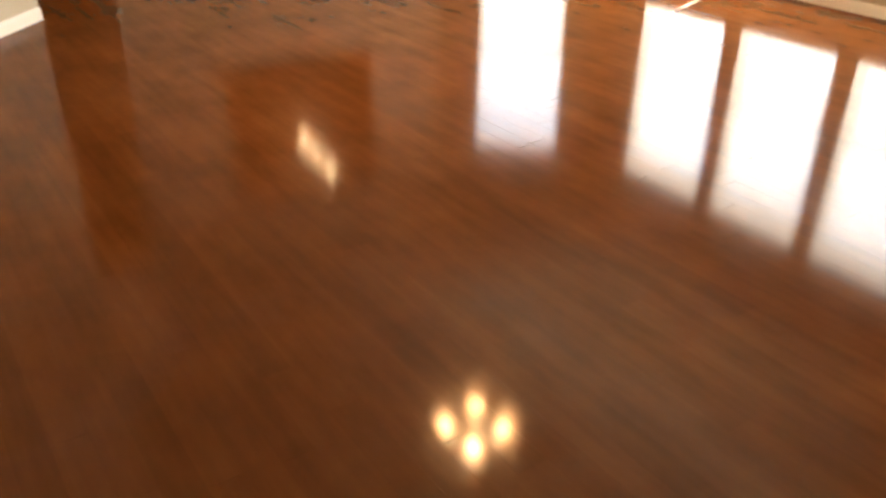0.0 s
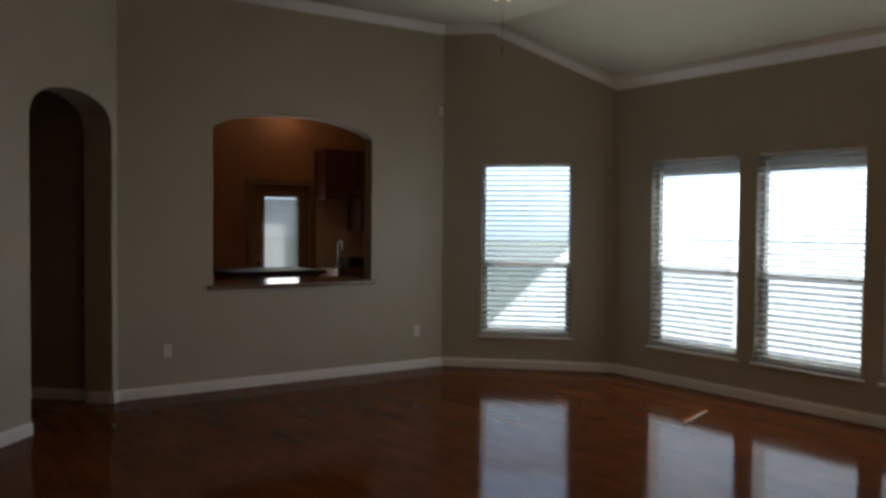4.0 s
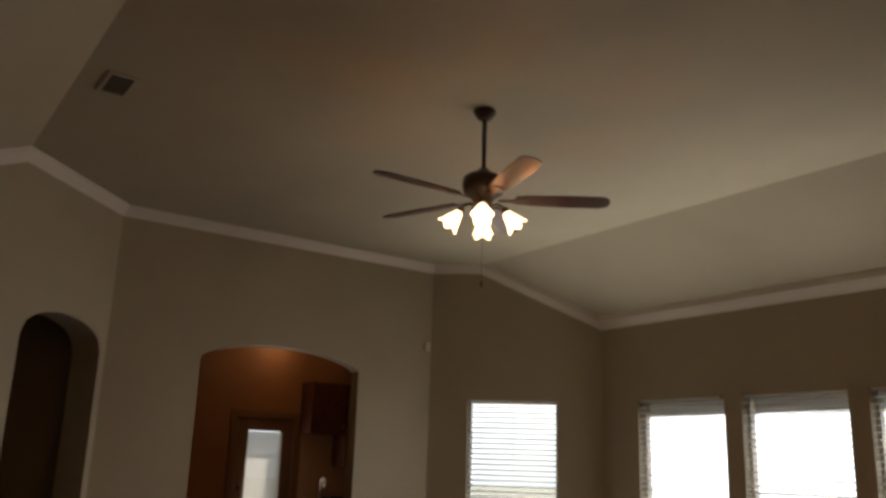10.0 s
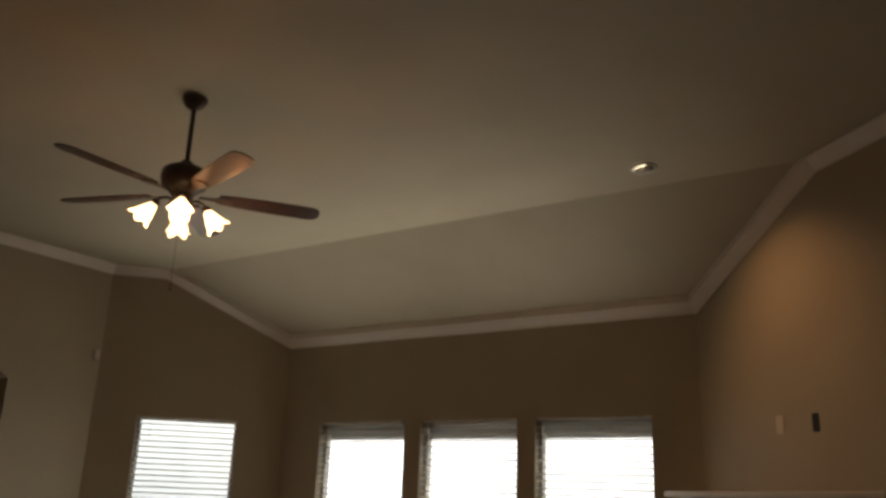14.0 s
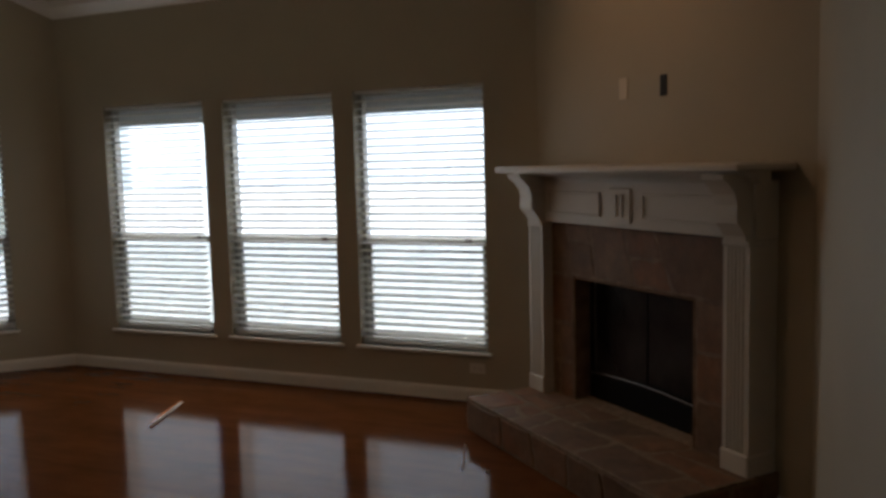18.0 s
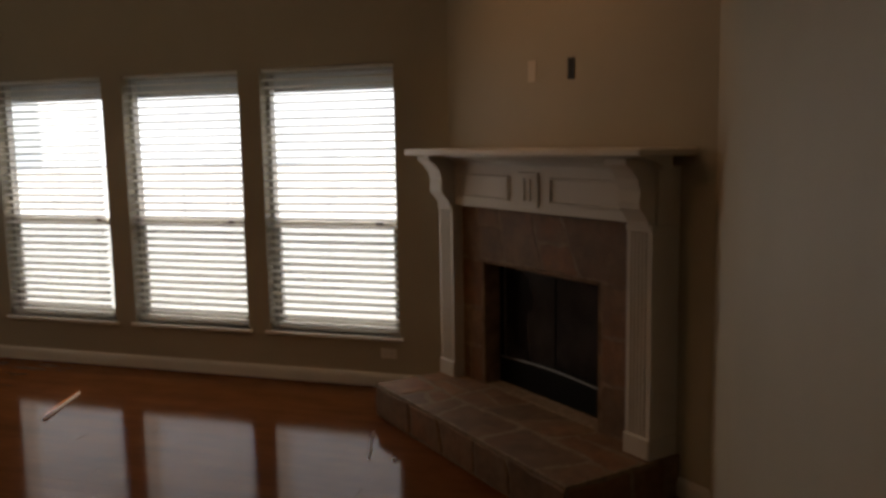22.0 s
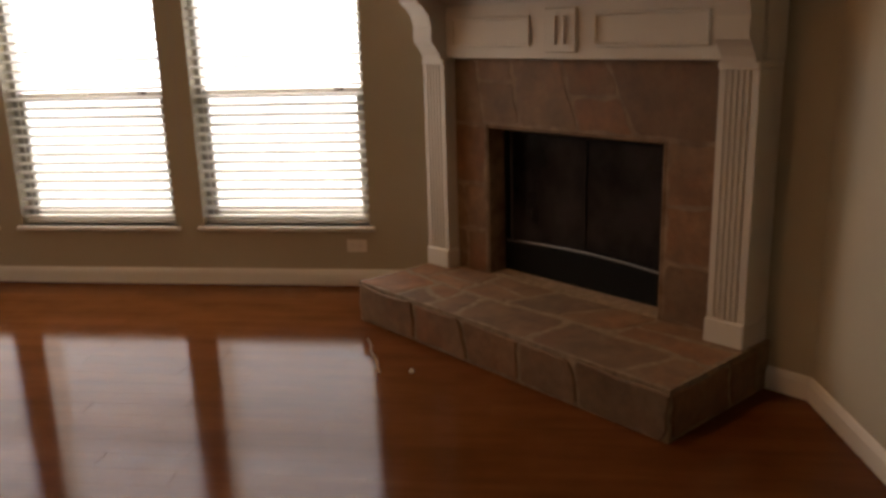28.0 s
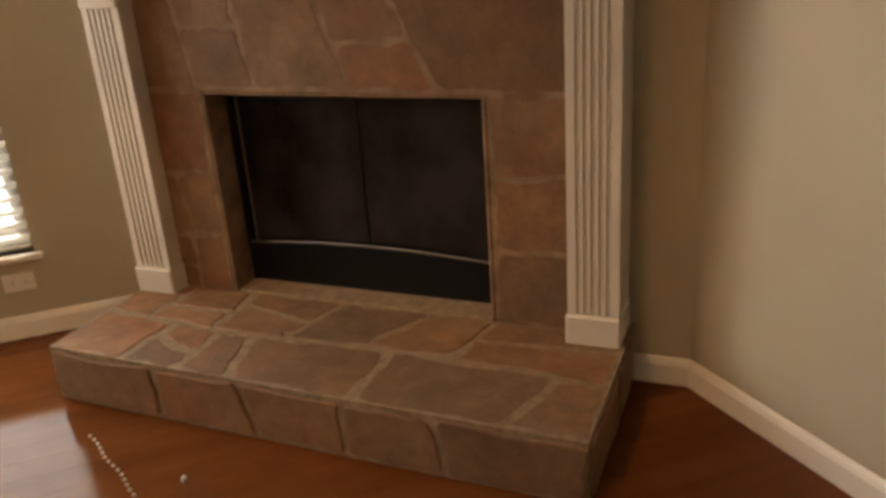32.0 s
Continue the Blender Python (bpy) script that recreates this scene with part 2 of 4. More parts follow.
_m = Mat("window_glass", (1, 1, 1), 0.0)
_m.b.inputs["Transmission Weight"].default_value = 1.0
_m.b.inputs["IOR"].default_value = 1.05
GLASS = _m.m
_m = Mat("fireplace_glass", (0.02, 0.02, 0.022), 0.12)
_m.colour(_m.ramp(_m.noise(2.0, 5, (1.6, 1.6, 1.2)), [(0.38, (0.004, 0.004, 0.005)), (0.68, (0.032, 0.029, 0.030))]))
_m.roughness(_m.noise(7.0, 4), 0.10, 0.3)
_m.b.inputs["Specular IOR Level"].default_value = 0.18
FIRE_GLASS = _m.m
_m = Mat("insect_screen", (0.38, 0.54, 0.50), 0.8)
_m.b.inputs["Alpha"].default_value = 0.24
SCREEN = _m.m


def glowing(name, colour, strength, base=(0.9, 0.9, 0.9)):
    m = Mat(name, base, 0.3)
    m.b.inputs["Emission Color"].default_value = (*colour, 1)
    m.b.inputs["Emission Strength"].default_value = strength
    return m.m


SHADE_GLASS = glowing("lit_frosted_shade", (1.0, 0.70, 0.40), 2.6)
LENS_GLOW = glowing("lit_lens", (1.0, 0.97, 0.92), 4.0)
BULB = glowing("lit_bulb", (1.0, 0.70, 0.40), 14.0)


# ---- mesh helpers ----
def bm_box(bm, x0, x1, y0, y1, z0, z1, bevel=0.0):
    v = [bm.verts.new(p) for p in ((x0, y0, z0), (x1, y0, z0), (x1, y1, z0), (x0, y1, z0), (x0, y0, z1), (x1, y0, z1), (x1, y1, z1), (x0, y1, z1))]
    fs = [bm.faces.new([v[i] for i in q]) for q in ((3, 2, 1, 0), (4, 5, 6, 7), (0, 1, 5, 4), (1, 2, 6, 5), (2, 3, 7, 6), (3, 0, 4, 7))]
    if bevel:
        es = {e for f in fs for e in f.edges}
        bmesh.ops.bevel(bm, geom=list(es), offset=bevel, segments=1, affect="EDGES")
    return bm


def box(x0, x1, y0, y1, z0, z1, bevel=0.0):
    return bm_box(bmesh.new(), x0, x1, y0, y1, z0, z1, bevel)


def lathe(profile, steps=24):
    bm = bmesh.new()
    rings = []
    for r, z in profile:
        rings.append([bm.verts.new((r * math.cos(2 * math.pi * k / steps), r * math.sin(2 * math.pi * k / steps), z)) for k in range(steps)] if r > 1e-5 else [bm.verts.new((0, 0, z))])
    for a, b in zip(rings, rings[1:]):
        for k in range(steps):
            q = [a[k % len(a)], a[(k + 1) % len(a)], b[(k + 1) % len(b)], b[k % len(b)]]
            q = list(dict.fromkeys(q))
            if len(q) > 2:
                bm.faces.new(q)
    bmesh.ops.recalc_face_normals(bm, faces=bm.faces)
    for f in bm.faces:
        f.smooth = True
    return bm


def extrude(points, axis_from, axis_to):
    """A prism: the loop of 3D points at axis_from, repeated moved by axis_to."""
    bm = bmesh.new()
    a = [bm.verts.new(Vector(p) + Vector(axis_from)) for p in points]
    b = [bm.verts.new(Vector(p) + Vector(axis_to)) for p in points]
    bm.faces.new(a[::-1])
    bm.faces.new(b)
    for i in range(len(a)):
        j = (i + 1) % len(a)
        bm.faces.new((a[i], a[j], b[j], b[i]))
    bmesh.ops.recalc_face_normals(bm, faces=bm.faces)
    return bm


def tube(points, radius, sides=10):
    bm = bmesh.new()
    rings = []
    for i, p in enumerate(points):
        p = Vector(p)
        d = (Vector(points[min(i + 1, len(points) - 1)]) - Vector(points[max(i - 1, 0)])).normalized()
        s = d.cross(Vector((0, 0, 1)) if abs(d.z) < 0.95 else Vector((1, 0, 0))).normalized()
        t = d.cross(s)
        rings.append([bm.verts.new(p + (s * math.cos(k * 2 * math.pi / sides) + t * math.sin(k * 2 * math.pi / sides)) * radius) for k in range(sides)])
    for a, b in zip(rings, rings[1:]):
        for k in range(sides):
            bm.faces.new((a[k], a[(k + 1) % sides], b[(k + 1) % sides], b[k]))
    bm.faces.new(rings[0][::-1])
    bm.faces.new(rings[-1])
    bmesh.ops.recalc_face_normals(bm, faces=bm.faces)
    for f in bm.faces:
        f.smooth = True
    return bm


def mesh_of(name, bm, material):
    me = bpy.data.meshes.new(name)
    bm.to_mesh(me)
    bm.free()
    me.materials.append(material)
    return me


def solid(name, bm, material, label, category, kind="structure", group="", m=None):
    ob = new(name, mesh_of(name, bm, material))
    if m is not None:
        ob.matrix_world = m
    return tagged(ob, label, category, group, kind)


def part(name, bm, material, parent, label="", m=None):
    ob = new(name, mesh_of(name, bm, material) if isinstance(bm, bmesh.types.BMesh) else bm)
    ob.parent = parent
    if m is not None:
        ob.matrix_basis = m
    return tagged(ob, label)


def thing(name, m, label, category, group="", kind=""):
    ob = new(name)
    ob.empty_display_size = 0.1
    ob.matrix_world = m
    return tagged(ob, label, category, group, kind)


def frame_of(p, along):
    """A frame at the plan point p: x runs along the wall, y into the wall (away from the room), z up."""
    a = Vector((along.x, along.y, 0)).normalized()
    into = Vector((0, 0, 1)).cross(a)
    m = Matrix.Identity(4)
    for i in range(3):
        m[i][0], m[i][1] = a[i], into[i]
    m[0][3], m[1][3] = p.x, p.y
    return m


def wall_mesh(length, top, holes=(), thick=0.15, cuts=()):
    """A wall in its own frame: x along, y from 0 (room side) to thick, z up. top(s) gives its height; a hole is (s0, s1, z0, top of hole as a function of s)."""
    xs = {0.0, length, *cuts}
    for s0, s1, z0, zf in holes:
        xs |= {s0, s1}
        if callable(zf):
            xs |= {s0 + (s1 - s0) * k / 24 for k in range(25)}
    xs = sorted(x for x in xs if -1e-6 <= x <= length + 1e-6)
    bm = bmesh.new()
    quad = lambda *ps: bm.faces.new([bm.verts.new(p) for p in ps])
    for a, b in zip(xs, xs[1:]):
        if b - a < 1e-6:
            continue
        mid = (a + b) / 2
        hole = next((h for h in holes if h[0] < mid < h[1]), None)
        za, zb = top(a), top(b)
        if hole is None:
            spans = [(0, 0, za, zb)]
        else:
            ta, tb = (hole[3](a), hole[3](b)) if callable(hole[3]) else (hole[3], hole[3])
            spans = [(ta, tb, za, zb)] + ([(0, 0, hole[2], hole[2])] if hole[2] > 0 else [])
            quad((a, 0, ta), (a, thick, ta), (b, thick, tb), (b, 0, tb))
            if hole[2] > 0:
                quad((a, 0, hole[2]), (b, 0, hole[2]), (b, thick, hole[2]), (a, thick, hole[2]))
            if abs(a - hole[0]) < 1e-6:
                quad((a, 0, hole[2]), (a, thick, hole[2]), (a, thick, ta), (a, 0, ta))
            if abs(b - hole[1]) < 1e-6:
                quad((b, thick, hole[2]), (b, 0, hole[2]), (b, 0, tb), (b, thick, tb))
        for l0, l1, h0, h1 in spans:
            quad((a, 0, l0), (b, 0, l1), (b, 0, h1), (a, 0, h0))
            quad((b, thick, l1), (a, thick, l0), (a, thick, h0), (b, thick, h1))
        quad((a, 0, za), (b, 0, zb), (b, thick, zb), (a, thick, za))
    for s in (0.0, length):
        quad((s, 0, 0), (s, thick, 0), (s, thick, top(s)), (s, 0, top(s)))
    bmesh.ops.remove_doubles(bm, verts=bm.verts, dist=1e-5)
    bmesh.ops.recalc_face_normals(bm, faces=bm.faces)
    return bm


def wall(name, p0, p1, label, holes=(), thick=0.15, top=None, material=None):
    d = p1 - p0
    n = d.normalized()
    cuts = [s for s in ((RIDGE_N - p0.y) / n.y, (RIDGE_S - p0.y) / n.y) if 0 < s < d.length] if abs(n.y) > 1e-3 else []
    return solid(name, wall_mesh(d.length, top or (lambda s: ceiling_z((p0 + n * s).y) + 0.02), holes, thick, cuts), material or WALL, label, "wall", m=frame_of(p0, d))


def sweep(name, path, profile, material, label, category):
    """A moulding: profile points (out, up) carried along a 3D path on the room's side; out is to the right of the way walked."""
    bm = bmesh.new()
    rings = []
    n = len(path)
    for i, p in enumerate(path):
        p = Vector(p)
        d0 = (p - Vector(path[i - 1])).xy.normalized() if i else None
        d1 = (Vector(path[i + 1]) - p).xy.normalized() if i < n - 1 else None
        d0, d1 = d0 or d1, d1 or d0
        n0, n1 = Vector((d0.y, -d0.x)), Vector((d1.y, -d1.x))
        mid = (n0 + n1).normalized()
        mid /= max(0.3, mid.dot(n0))
        rings.append([bm.verts.new((p.x + mid.x * o, p.y + mid.y * o, p.z + h)) for o, h in profile])
    for a, b in zip(rings, rings[1:]):
        for k in range(len(profile)):
            j = (k + 1) % len(profile)
            bm.faces.new((a[k], a[j], b[j], b[k]))
    bm.faces.new(rings[0])
    bm.faces.new(rings[-1][::-1])
    bmesh.ops.recalc_face_normals(bm, faces=bm.faces)
    return solid(name, bm, material, label, category)


# ---- setting ----
W_TOP, W_BOT = 2.19, 0.35
WINDOWS = [(-5.784, -4.772), (-4.590, -3.614), (-3.442, -2.448)]
wall("wall_north", C3, F, "greige painted wall with three tall windows", [(a - C3.x, b - C3.x, W_BOT, W_TOP) for a, b in WINDOWS])
SW = C3 - C2
SW_D = SW.normalized()
SW_HOLE = (SW.length - 1.408, SW.length - 0.449)
wall("wall_bay", C2, C3, "greige angled wall with one tall window", [(*SW_HOLE, W_BOT, W_TOP)])
PASS = (C1 - C2).length


def pass_top(s):
    k = (s - (PASS - 2.545)) / (2.545 - 0.885)
    return 2.40 + 0.165 * math.sqrt(max(0.0, 1 - (2 * k - 1) ** 2)) ** 1.4


wall("wall_kitchen", C1, C2, "greige wall with an arched pass-through to the kitchen", [(PASS - 2.545, PASS - 0.885, 0.95, pass_top)])
ARCH = (C1 - A0).length


def arch_top(s):
    k = (s - (ARCH - 1.165)) / (1.165 - 0.085)
    return 2.33 + 0.235 * math.sqrt(max(0.0, 1 - (2 * k - 1) ** 2))


wall("wall_arch", A0, C1, "greige angled wall with an arched doorway", [(ARCH - 1.165, ARCH - 0.085, 0.0, arch_top)], 0.25)
A1 = Vector((A0.x, BACK))
wall("wall_south", J3, A1, "plain greige wall")
wall("wall_back", A1, A0, "plain greige wall")
wall("wall_fireplace", F, R, "greige angled wall above the fireplace", [(0.632 - A0F, 1.672 - A0F, 0.15, 0.962)], 0.15)
wall("wall_east", R, J1, "plain greige wall beside the fireplace")
wall("wall_jog", J1, J2, "short greige wall return")
wall("wall_entry", J2, J3, "plain greige wall")

LOOP = [F, R, J1, J2, J3, A1, A0, C1, C2, C3]
bm = bmesh.new()
vs = [bm.verts.new((p.x, p.y, -0.0012)) for p in [F + Vector((0, 0.2)), R + Vector((0.2, 0.2)), J2 + Vector((0.2, 0)), J3 + Vector((0.2, -0.2)), A1 + Vector((-0.2, -0.2)), A0 + Vector((-3, -0.4)), Vector((-11.2, -0.9)), Vector((-11.2, 6.2)), Vector((-7.7, 6.2)), C3 + Vector((-0.1, 0.2))]]
bm.faces.new(vs)
bmesh.ops.recalc_face_normals(bm, faces=bm.faces)
base = bmesh.ops.extrude_face_region(bm, geom=list(bm.faces))
bmesh.ops.translate(bm, verts=[v for v in base["geom"] if isinstance(v, bmesh.types.BMVert)], vec=(0, 0, -0.12))
bmesh.ops.recalc_face_normals(bm, faces=bm.faces)
floor = solid("floor", bm, FLOOR_GAP, "glossy reddish-brown plank floor", "floor")

# ceiling: flat in the middle, sloping down to the window side and to the entry side
bm = bmesh.new()
x0, x1 = -8.3, 1.0
rows_c = [(YW + 0.25, ceiling_z(YW + 0.25)), (RIDGE_N, CEIL), (RIDGE_S, CEIL), (SOUTH, ceiling_z(SOUTH)), (BACK - 0.2, ceiling_z(SOUTH))]
lower = [(bm.verts.new((x0, y, z)), bm.verts.new((x1, y, z))) for y, z in rows_c]
upper = [(bm.verts.new((x0, y, z + 0.12)), bm.verts.new((x1, y, z + 0.12))) for y, z in rows_c]
for a, b in zip(lower, lower[1:]):
    bm.faces.new((a[0], a[1], b[1], b[0]))
for a, b in zip(upper, upper[1:]):
    bm.faces.new((a[0], b[0], b[1], a[1]))
for k in (0, 1):
    for (a, b), (c, d) in zip(zip(lower, lower[1:]), zip(upper, upper[1:])):
        bm.faces.new((a[k], b[k], d[k], c[k]))
bm.faces.new((lower[0][0], lower[0][1], upper[0][1], upper[0][0]))
bm.faces.new((lower[-1][0], lower[-1][1], upper[-1][1], upper[-1][0]))
bmesh.ops.recalc_face_normals(bm, faces=bm.faces)
solid("ceiling", bm, CEILING, "textured cream ceiling with sloped sides", "ceiling")

# crown moulding along the visible walls, following the slopes
CROWN = [(0.0, -0.092), (0.011, -0.092), (0.016, -0.08), (0.026, -0.066), (0.048, -0.04), (0.06, -0.02), (0.074, -0.011), (0.074, 0.054), (0.0, 0.0)]


def along_walls(points, z_of):
    out = []
    for a, b in zip(points, points[1:]):
        n = (b - a)
        out.append(a)
        ks = sorted(k for k in (((y - a.y) / n.y) if abs(n.y) > 1e-4 else -1 for y in (RIDGE_N, RIDGE_S)) if 0.001 < k < 0.999)
        out += [a + n * k for k in ks]
    out.append(points[-1])
    return [(p.x, p.y, z_of(p)) for p in out]


sweep("trim_crown", along_walls([A0, C1, C2, C3, F, R, J1], lambda p: ceiling_z(p.y)), CROWN, TRIM, "white crown moulding below the ceiling", "moulding")
BASE = [(0.0, 0.0), (0.016, 0.0), (0.016, 0.068), (0.011, 0.083), (0.006, 0.092), (0.0, 0.094)]
sweep("baseboard_bay", [(p.x, p.y, 0) for p in (C1, C2, C3, F, FO + U * 0.26 - N * RECESS)], BASE, TRIM, "white baseboard", "baseboard")
sweep("baseboard_arch", [(p.x, p.y, 0) for p in (A0, C1 - (C1 - A0).normalized() * 1.165)], BASE, TRIM, "white baseboard", "baseboard")
sweep("baseboard_corner", [(p.x, p.y, 0) for p in (C1 - (C1 - A0).normalized() * 0.085, C1)], BASE, TRIM, "short white baseboard", "baseboard")
sweep("baseboard_east", [(p.x, p.y, 0) for p in (FO + U * 2.11 - N * RECESS, R, J1)], BASE, TRIM, "white baseboard beside the hearth", "baseboard")

# ---- windows with blinds ----

def window(name, p0, along, width, blind_label, gap=0.006, share=1.0):
    """A single-hung window with a horizontal blind, in its opening; p0 is the opening's corner on the room side."""
    m = frame_of(p0, along)
    h = W_TOP - W_BOT
    w = thing(name, m @ Matrix.Translation((0, 0, W_BOT)), "tan vinyl single-hung window", "window", "windows", "structure")
    fw = 0.034
    fr = bmesh.new()
    for q in ((0, fw, 0, h), (width - fw, width, 0, h), (fw, width - fw, 0, fw), (fw, width - fw, h - fw, h)):
        bm_box(fr, q[0], q[1], 0.075, 0.14, q[2], q[3], 0.003)
    part("window_frame", fr, VINYL, w)
    rail = 0.41 * h
    part("meeting_rail", box(fw, width - fw, 0.08, 0.135, rail - 0.025, rail + 0.025, 0.004), VINYL, w)
    ls = bmesh.new()
    for q in ((fw, fw + 0.026, fw, rail - 0.025), (width - fw - 0.026, width - fw, fw, rail - 0.025), (fw + 0.026, width - fw - 0.026, fw, fw + 0.04)):
        bm_box(ls, q[0], q[1], 0.086, 0.12, q[2], q[3], 0.003)
    part("lower_sash", ls, VINYL, w)
    part("sash_lock", box(width * 0.82, width * 0.82 + 0.05, 0.06, 0.08, rail + 0.005, rail + 0.025, 0.004), BRONZE, w, "dark sash lock")
    for z0, z1, y in ((fw, rail - 0.025, 0.10), (rail + 0.025, h - fw, 0.12)):
        ob = part("pane", box(fw, width - fw, y, y + 0.004, z0, z1), GLASS, w)
        ob.visible_shadow = False
    part("insect_screen", box(fw, width - fw, 0.137, 0.138, fw, rail - 0.02), SCREEN, w, "fine grey insect screen")
    solid("window_sill", box(-0.03, width + 0.03, -0.03, 0.085, -0.026, 0.0, 0.005), TRIM, "white painted window sill", "window sill", m=m @ Matrix.Translation((0, 0, W_BOT)))
    sky_light = new("window_light", bpy.data.lights.new("window_light", "AREA"))
    sky_light.data.shape, sky_light.data.size, sky_light.data.size_y = "RECTANGLE", width - 0.03, h - 0.03
    sky_light.data.energy, sky_light.data.color = WINDOW_WATTS * share, (1.0, 0.95, 0.89)
    sky_light.data.spread = radians(175)
    sky_light.matrix_world = m @ pose(width / 2, -0.004, W_BOT + h / 2, -90, 0, 0)
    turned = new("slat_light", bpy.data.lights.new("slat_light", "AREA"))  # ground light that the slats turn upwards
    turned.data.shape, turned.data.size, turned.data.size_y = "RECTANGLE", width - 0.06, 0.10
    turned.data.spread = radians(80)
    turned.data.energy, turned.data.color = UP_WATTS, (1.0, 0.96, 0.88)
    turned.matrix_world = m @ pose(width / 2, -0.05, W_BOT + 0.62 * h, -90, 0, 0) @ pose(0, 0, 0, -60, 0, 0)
    b = thing("window_blind", m @ Matrix.Translation((0, 0, W_BOT)), blind_label, "blind", "window blinds")
    part("headrail", box(0.008, width - gap, 0.015, 0.058, h - 0.024, h - 0.003, 0.003), BLIND, b)
    part("bottom_rail", box(0.012, width - gap, 0.014, 0.060, 0.012, 0.03, 0.004), BLIND, b)
    pitch, count = 0.0535, 33
    key = round(width, 3)
    sl = bmesh.new()
    prof = [(-0.030, -0.0035), (-0.015, 0.001), (0.0, 0.003), (0.015, 0.001), (0.030, -0.0035)]
    a = [sl.verts.new((0.006, y, z)) for y, z in prof]
    c = [sl.verts.new((width - gap, y, z)) for y, z in prof]
    a2 = [sl.verts.new((0.006, y, z - 0.0040)) for y, z in prof]
    c2 = [sl.verts.new((width - gap, y, z - 0.0040)) for y, z in prof]
    for k in range(4):
        sl.faces.new((a[k], c[k], c[k + 1], a[k + 1]))
        sl.faces.new((a2[k], a2[k + 1], c2[k + 1], c2[k]))
    sl.faces.new((a[0], a2[0], c2[0], c[0]))
    sl.faces.new((a[4], c[4], c2[4], a2[4]))
    bmesh.ops.recalc_face_normals(sl, faces=sl.faces)
    me = mesh_of("slat", sl, BLIND)
    rnd = random.Random(key)
    for k in range(count):
        part("slat", me, BLIND, b, m=pose(0, 0.037, 0.055 + k * pitch, SLAT_TILT + rnd.uniform(-2, 2), rnd.uniform(-0.12, 0.12), 0))
    for s in (0.13, width / 2, width - 0.13):
        for y in (0.006, 0.068):
            part("ladder_cord", tube([(s, y, 0.02), (s, y, h - 0.045)], 0.0011, 5), BLIND, b)
    return w


SLAT_TILT = 9
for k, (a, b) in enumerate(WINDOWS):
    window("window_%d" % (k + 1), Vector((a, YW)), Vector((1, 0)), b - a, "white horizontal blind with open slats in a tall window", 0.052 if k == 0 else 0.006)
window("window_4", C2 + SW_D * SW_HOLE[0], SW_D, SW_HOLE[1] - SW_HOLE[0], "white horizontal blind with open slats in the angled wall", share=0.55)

# ---- outside ----
bm = bmesh.new()
bm.faces.new([bm.verts.new(p) for p in ((-900, -900, -0.2), (900, -900, -0.2), (900, 900, -0.2), (-900, 900, -0.2))])
solid("ground", bm, LAWN, "dry grass yard beyond the paving", "ground")
solid("pavement", extrude([(-9.2, YW + 0.2, -0.2), (3.0, YW + 0.2, -0.2), (260, 280, -0.2), (-285, 280, -0.2)], (0, 0, 0), (0, 0, 0.06)), CONCRETE, "wide sunlit pale concrete paving", "paving")
# added emissive ring that whitens the view through the windows
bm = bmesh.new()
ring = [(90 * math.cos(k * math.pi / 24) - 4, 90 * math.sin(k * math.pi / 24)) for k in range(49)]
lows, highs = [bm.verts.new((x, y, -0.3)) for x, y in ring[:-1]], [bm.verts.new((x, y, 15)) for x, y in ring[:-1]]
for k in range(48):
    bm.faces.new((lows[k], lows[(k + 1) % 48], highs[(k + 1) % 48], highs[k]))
solid("backdrop", bm, glowing("backdrop_glow", (0.93, 0.98, 1.0), 0.9), "glowing white backdrop ring added round the yard", "backdrop")
# added sheet with a weaker glow, greys the distance behind window_4
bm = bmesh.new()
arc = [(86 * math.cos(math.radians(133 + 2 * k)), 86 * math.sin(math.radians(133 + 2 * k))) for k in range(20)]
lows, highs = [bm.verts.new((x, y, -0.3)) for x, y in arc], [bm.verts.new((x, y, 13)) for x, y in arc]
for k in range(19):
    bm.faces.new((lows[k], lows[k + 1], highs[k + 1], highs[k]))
solid("backdrop_west", bm, glowing("backdrop_glow_dim", (0.92, 1.0, 0.94), 0.33), "dimly glowing grey-green backdrop sheet added beyond the lawn", "backdrop")
solid("roof_eave", box(-6.1, 1.0, YW + 0.152, YW + 0.19, 2.03, 2.32, 0.006), FASCIA, "painted fascia board above the windows", "roof")

# ---- fireplace ----
FM = frame_of(FO, U)  # x along, y into the wall, so the room lies at y < 0
fire = thing("fireplace", FM, "stone fireplace with a white wooden mantel", "fireplace")
part("stone_backing", box(0.34, 0.632, -0.012, 0.088, 0.0, 1.30), BED, fire, "brown mortar bed")
part("stone_backing", box(1.672, 1.95, -0.012, 0.088, 0.0, 1.30), BED, fire, "brown mortar bed")
part("stone_backing", box(0.632, 1.672, -0.012, 0.088, 0.962, 1.30), BED, fire, "brown mortar bed")


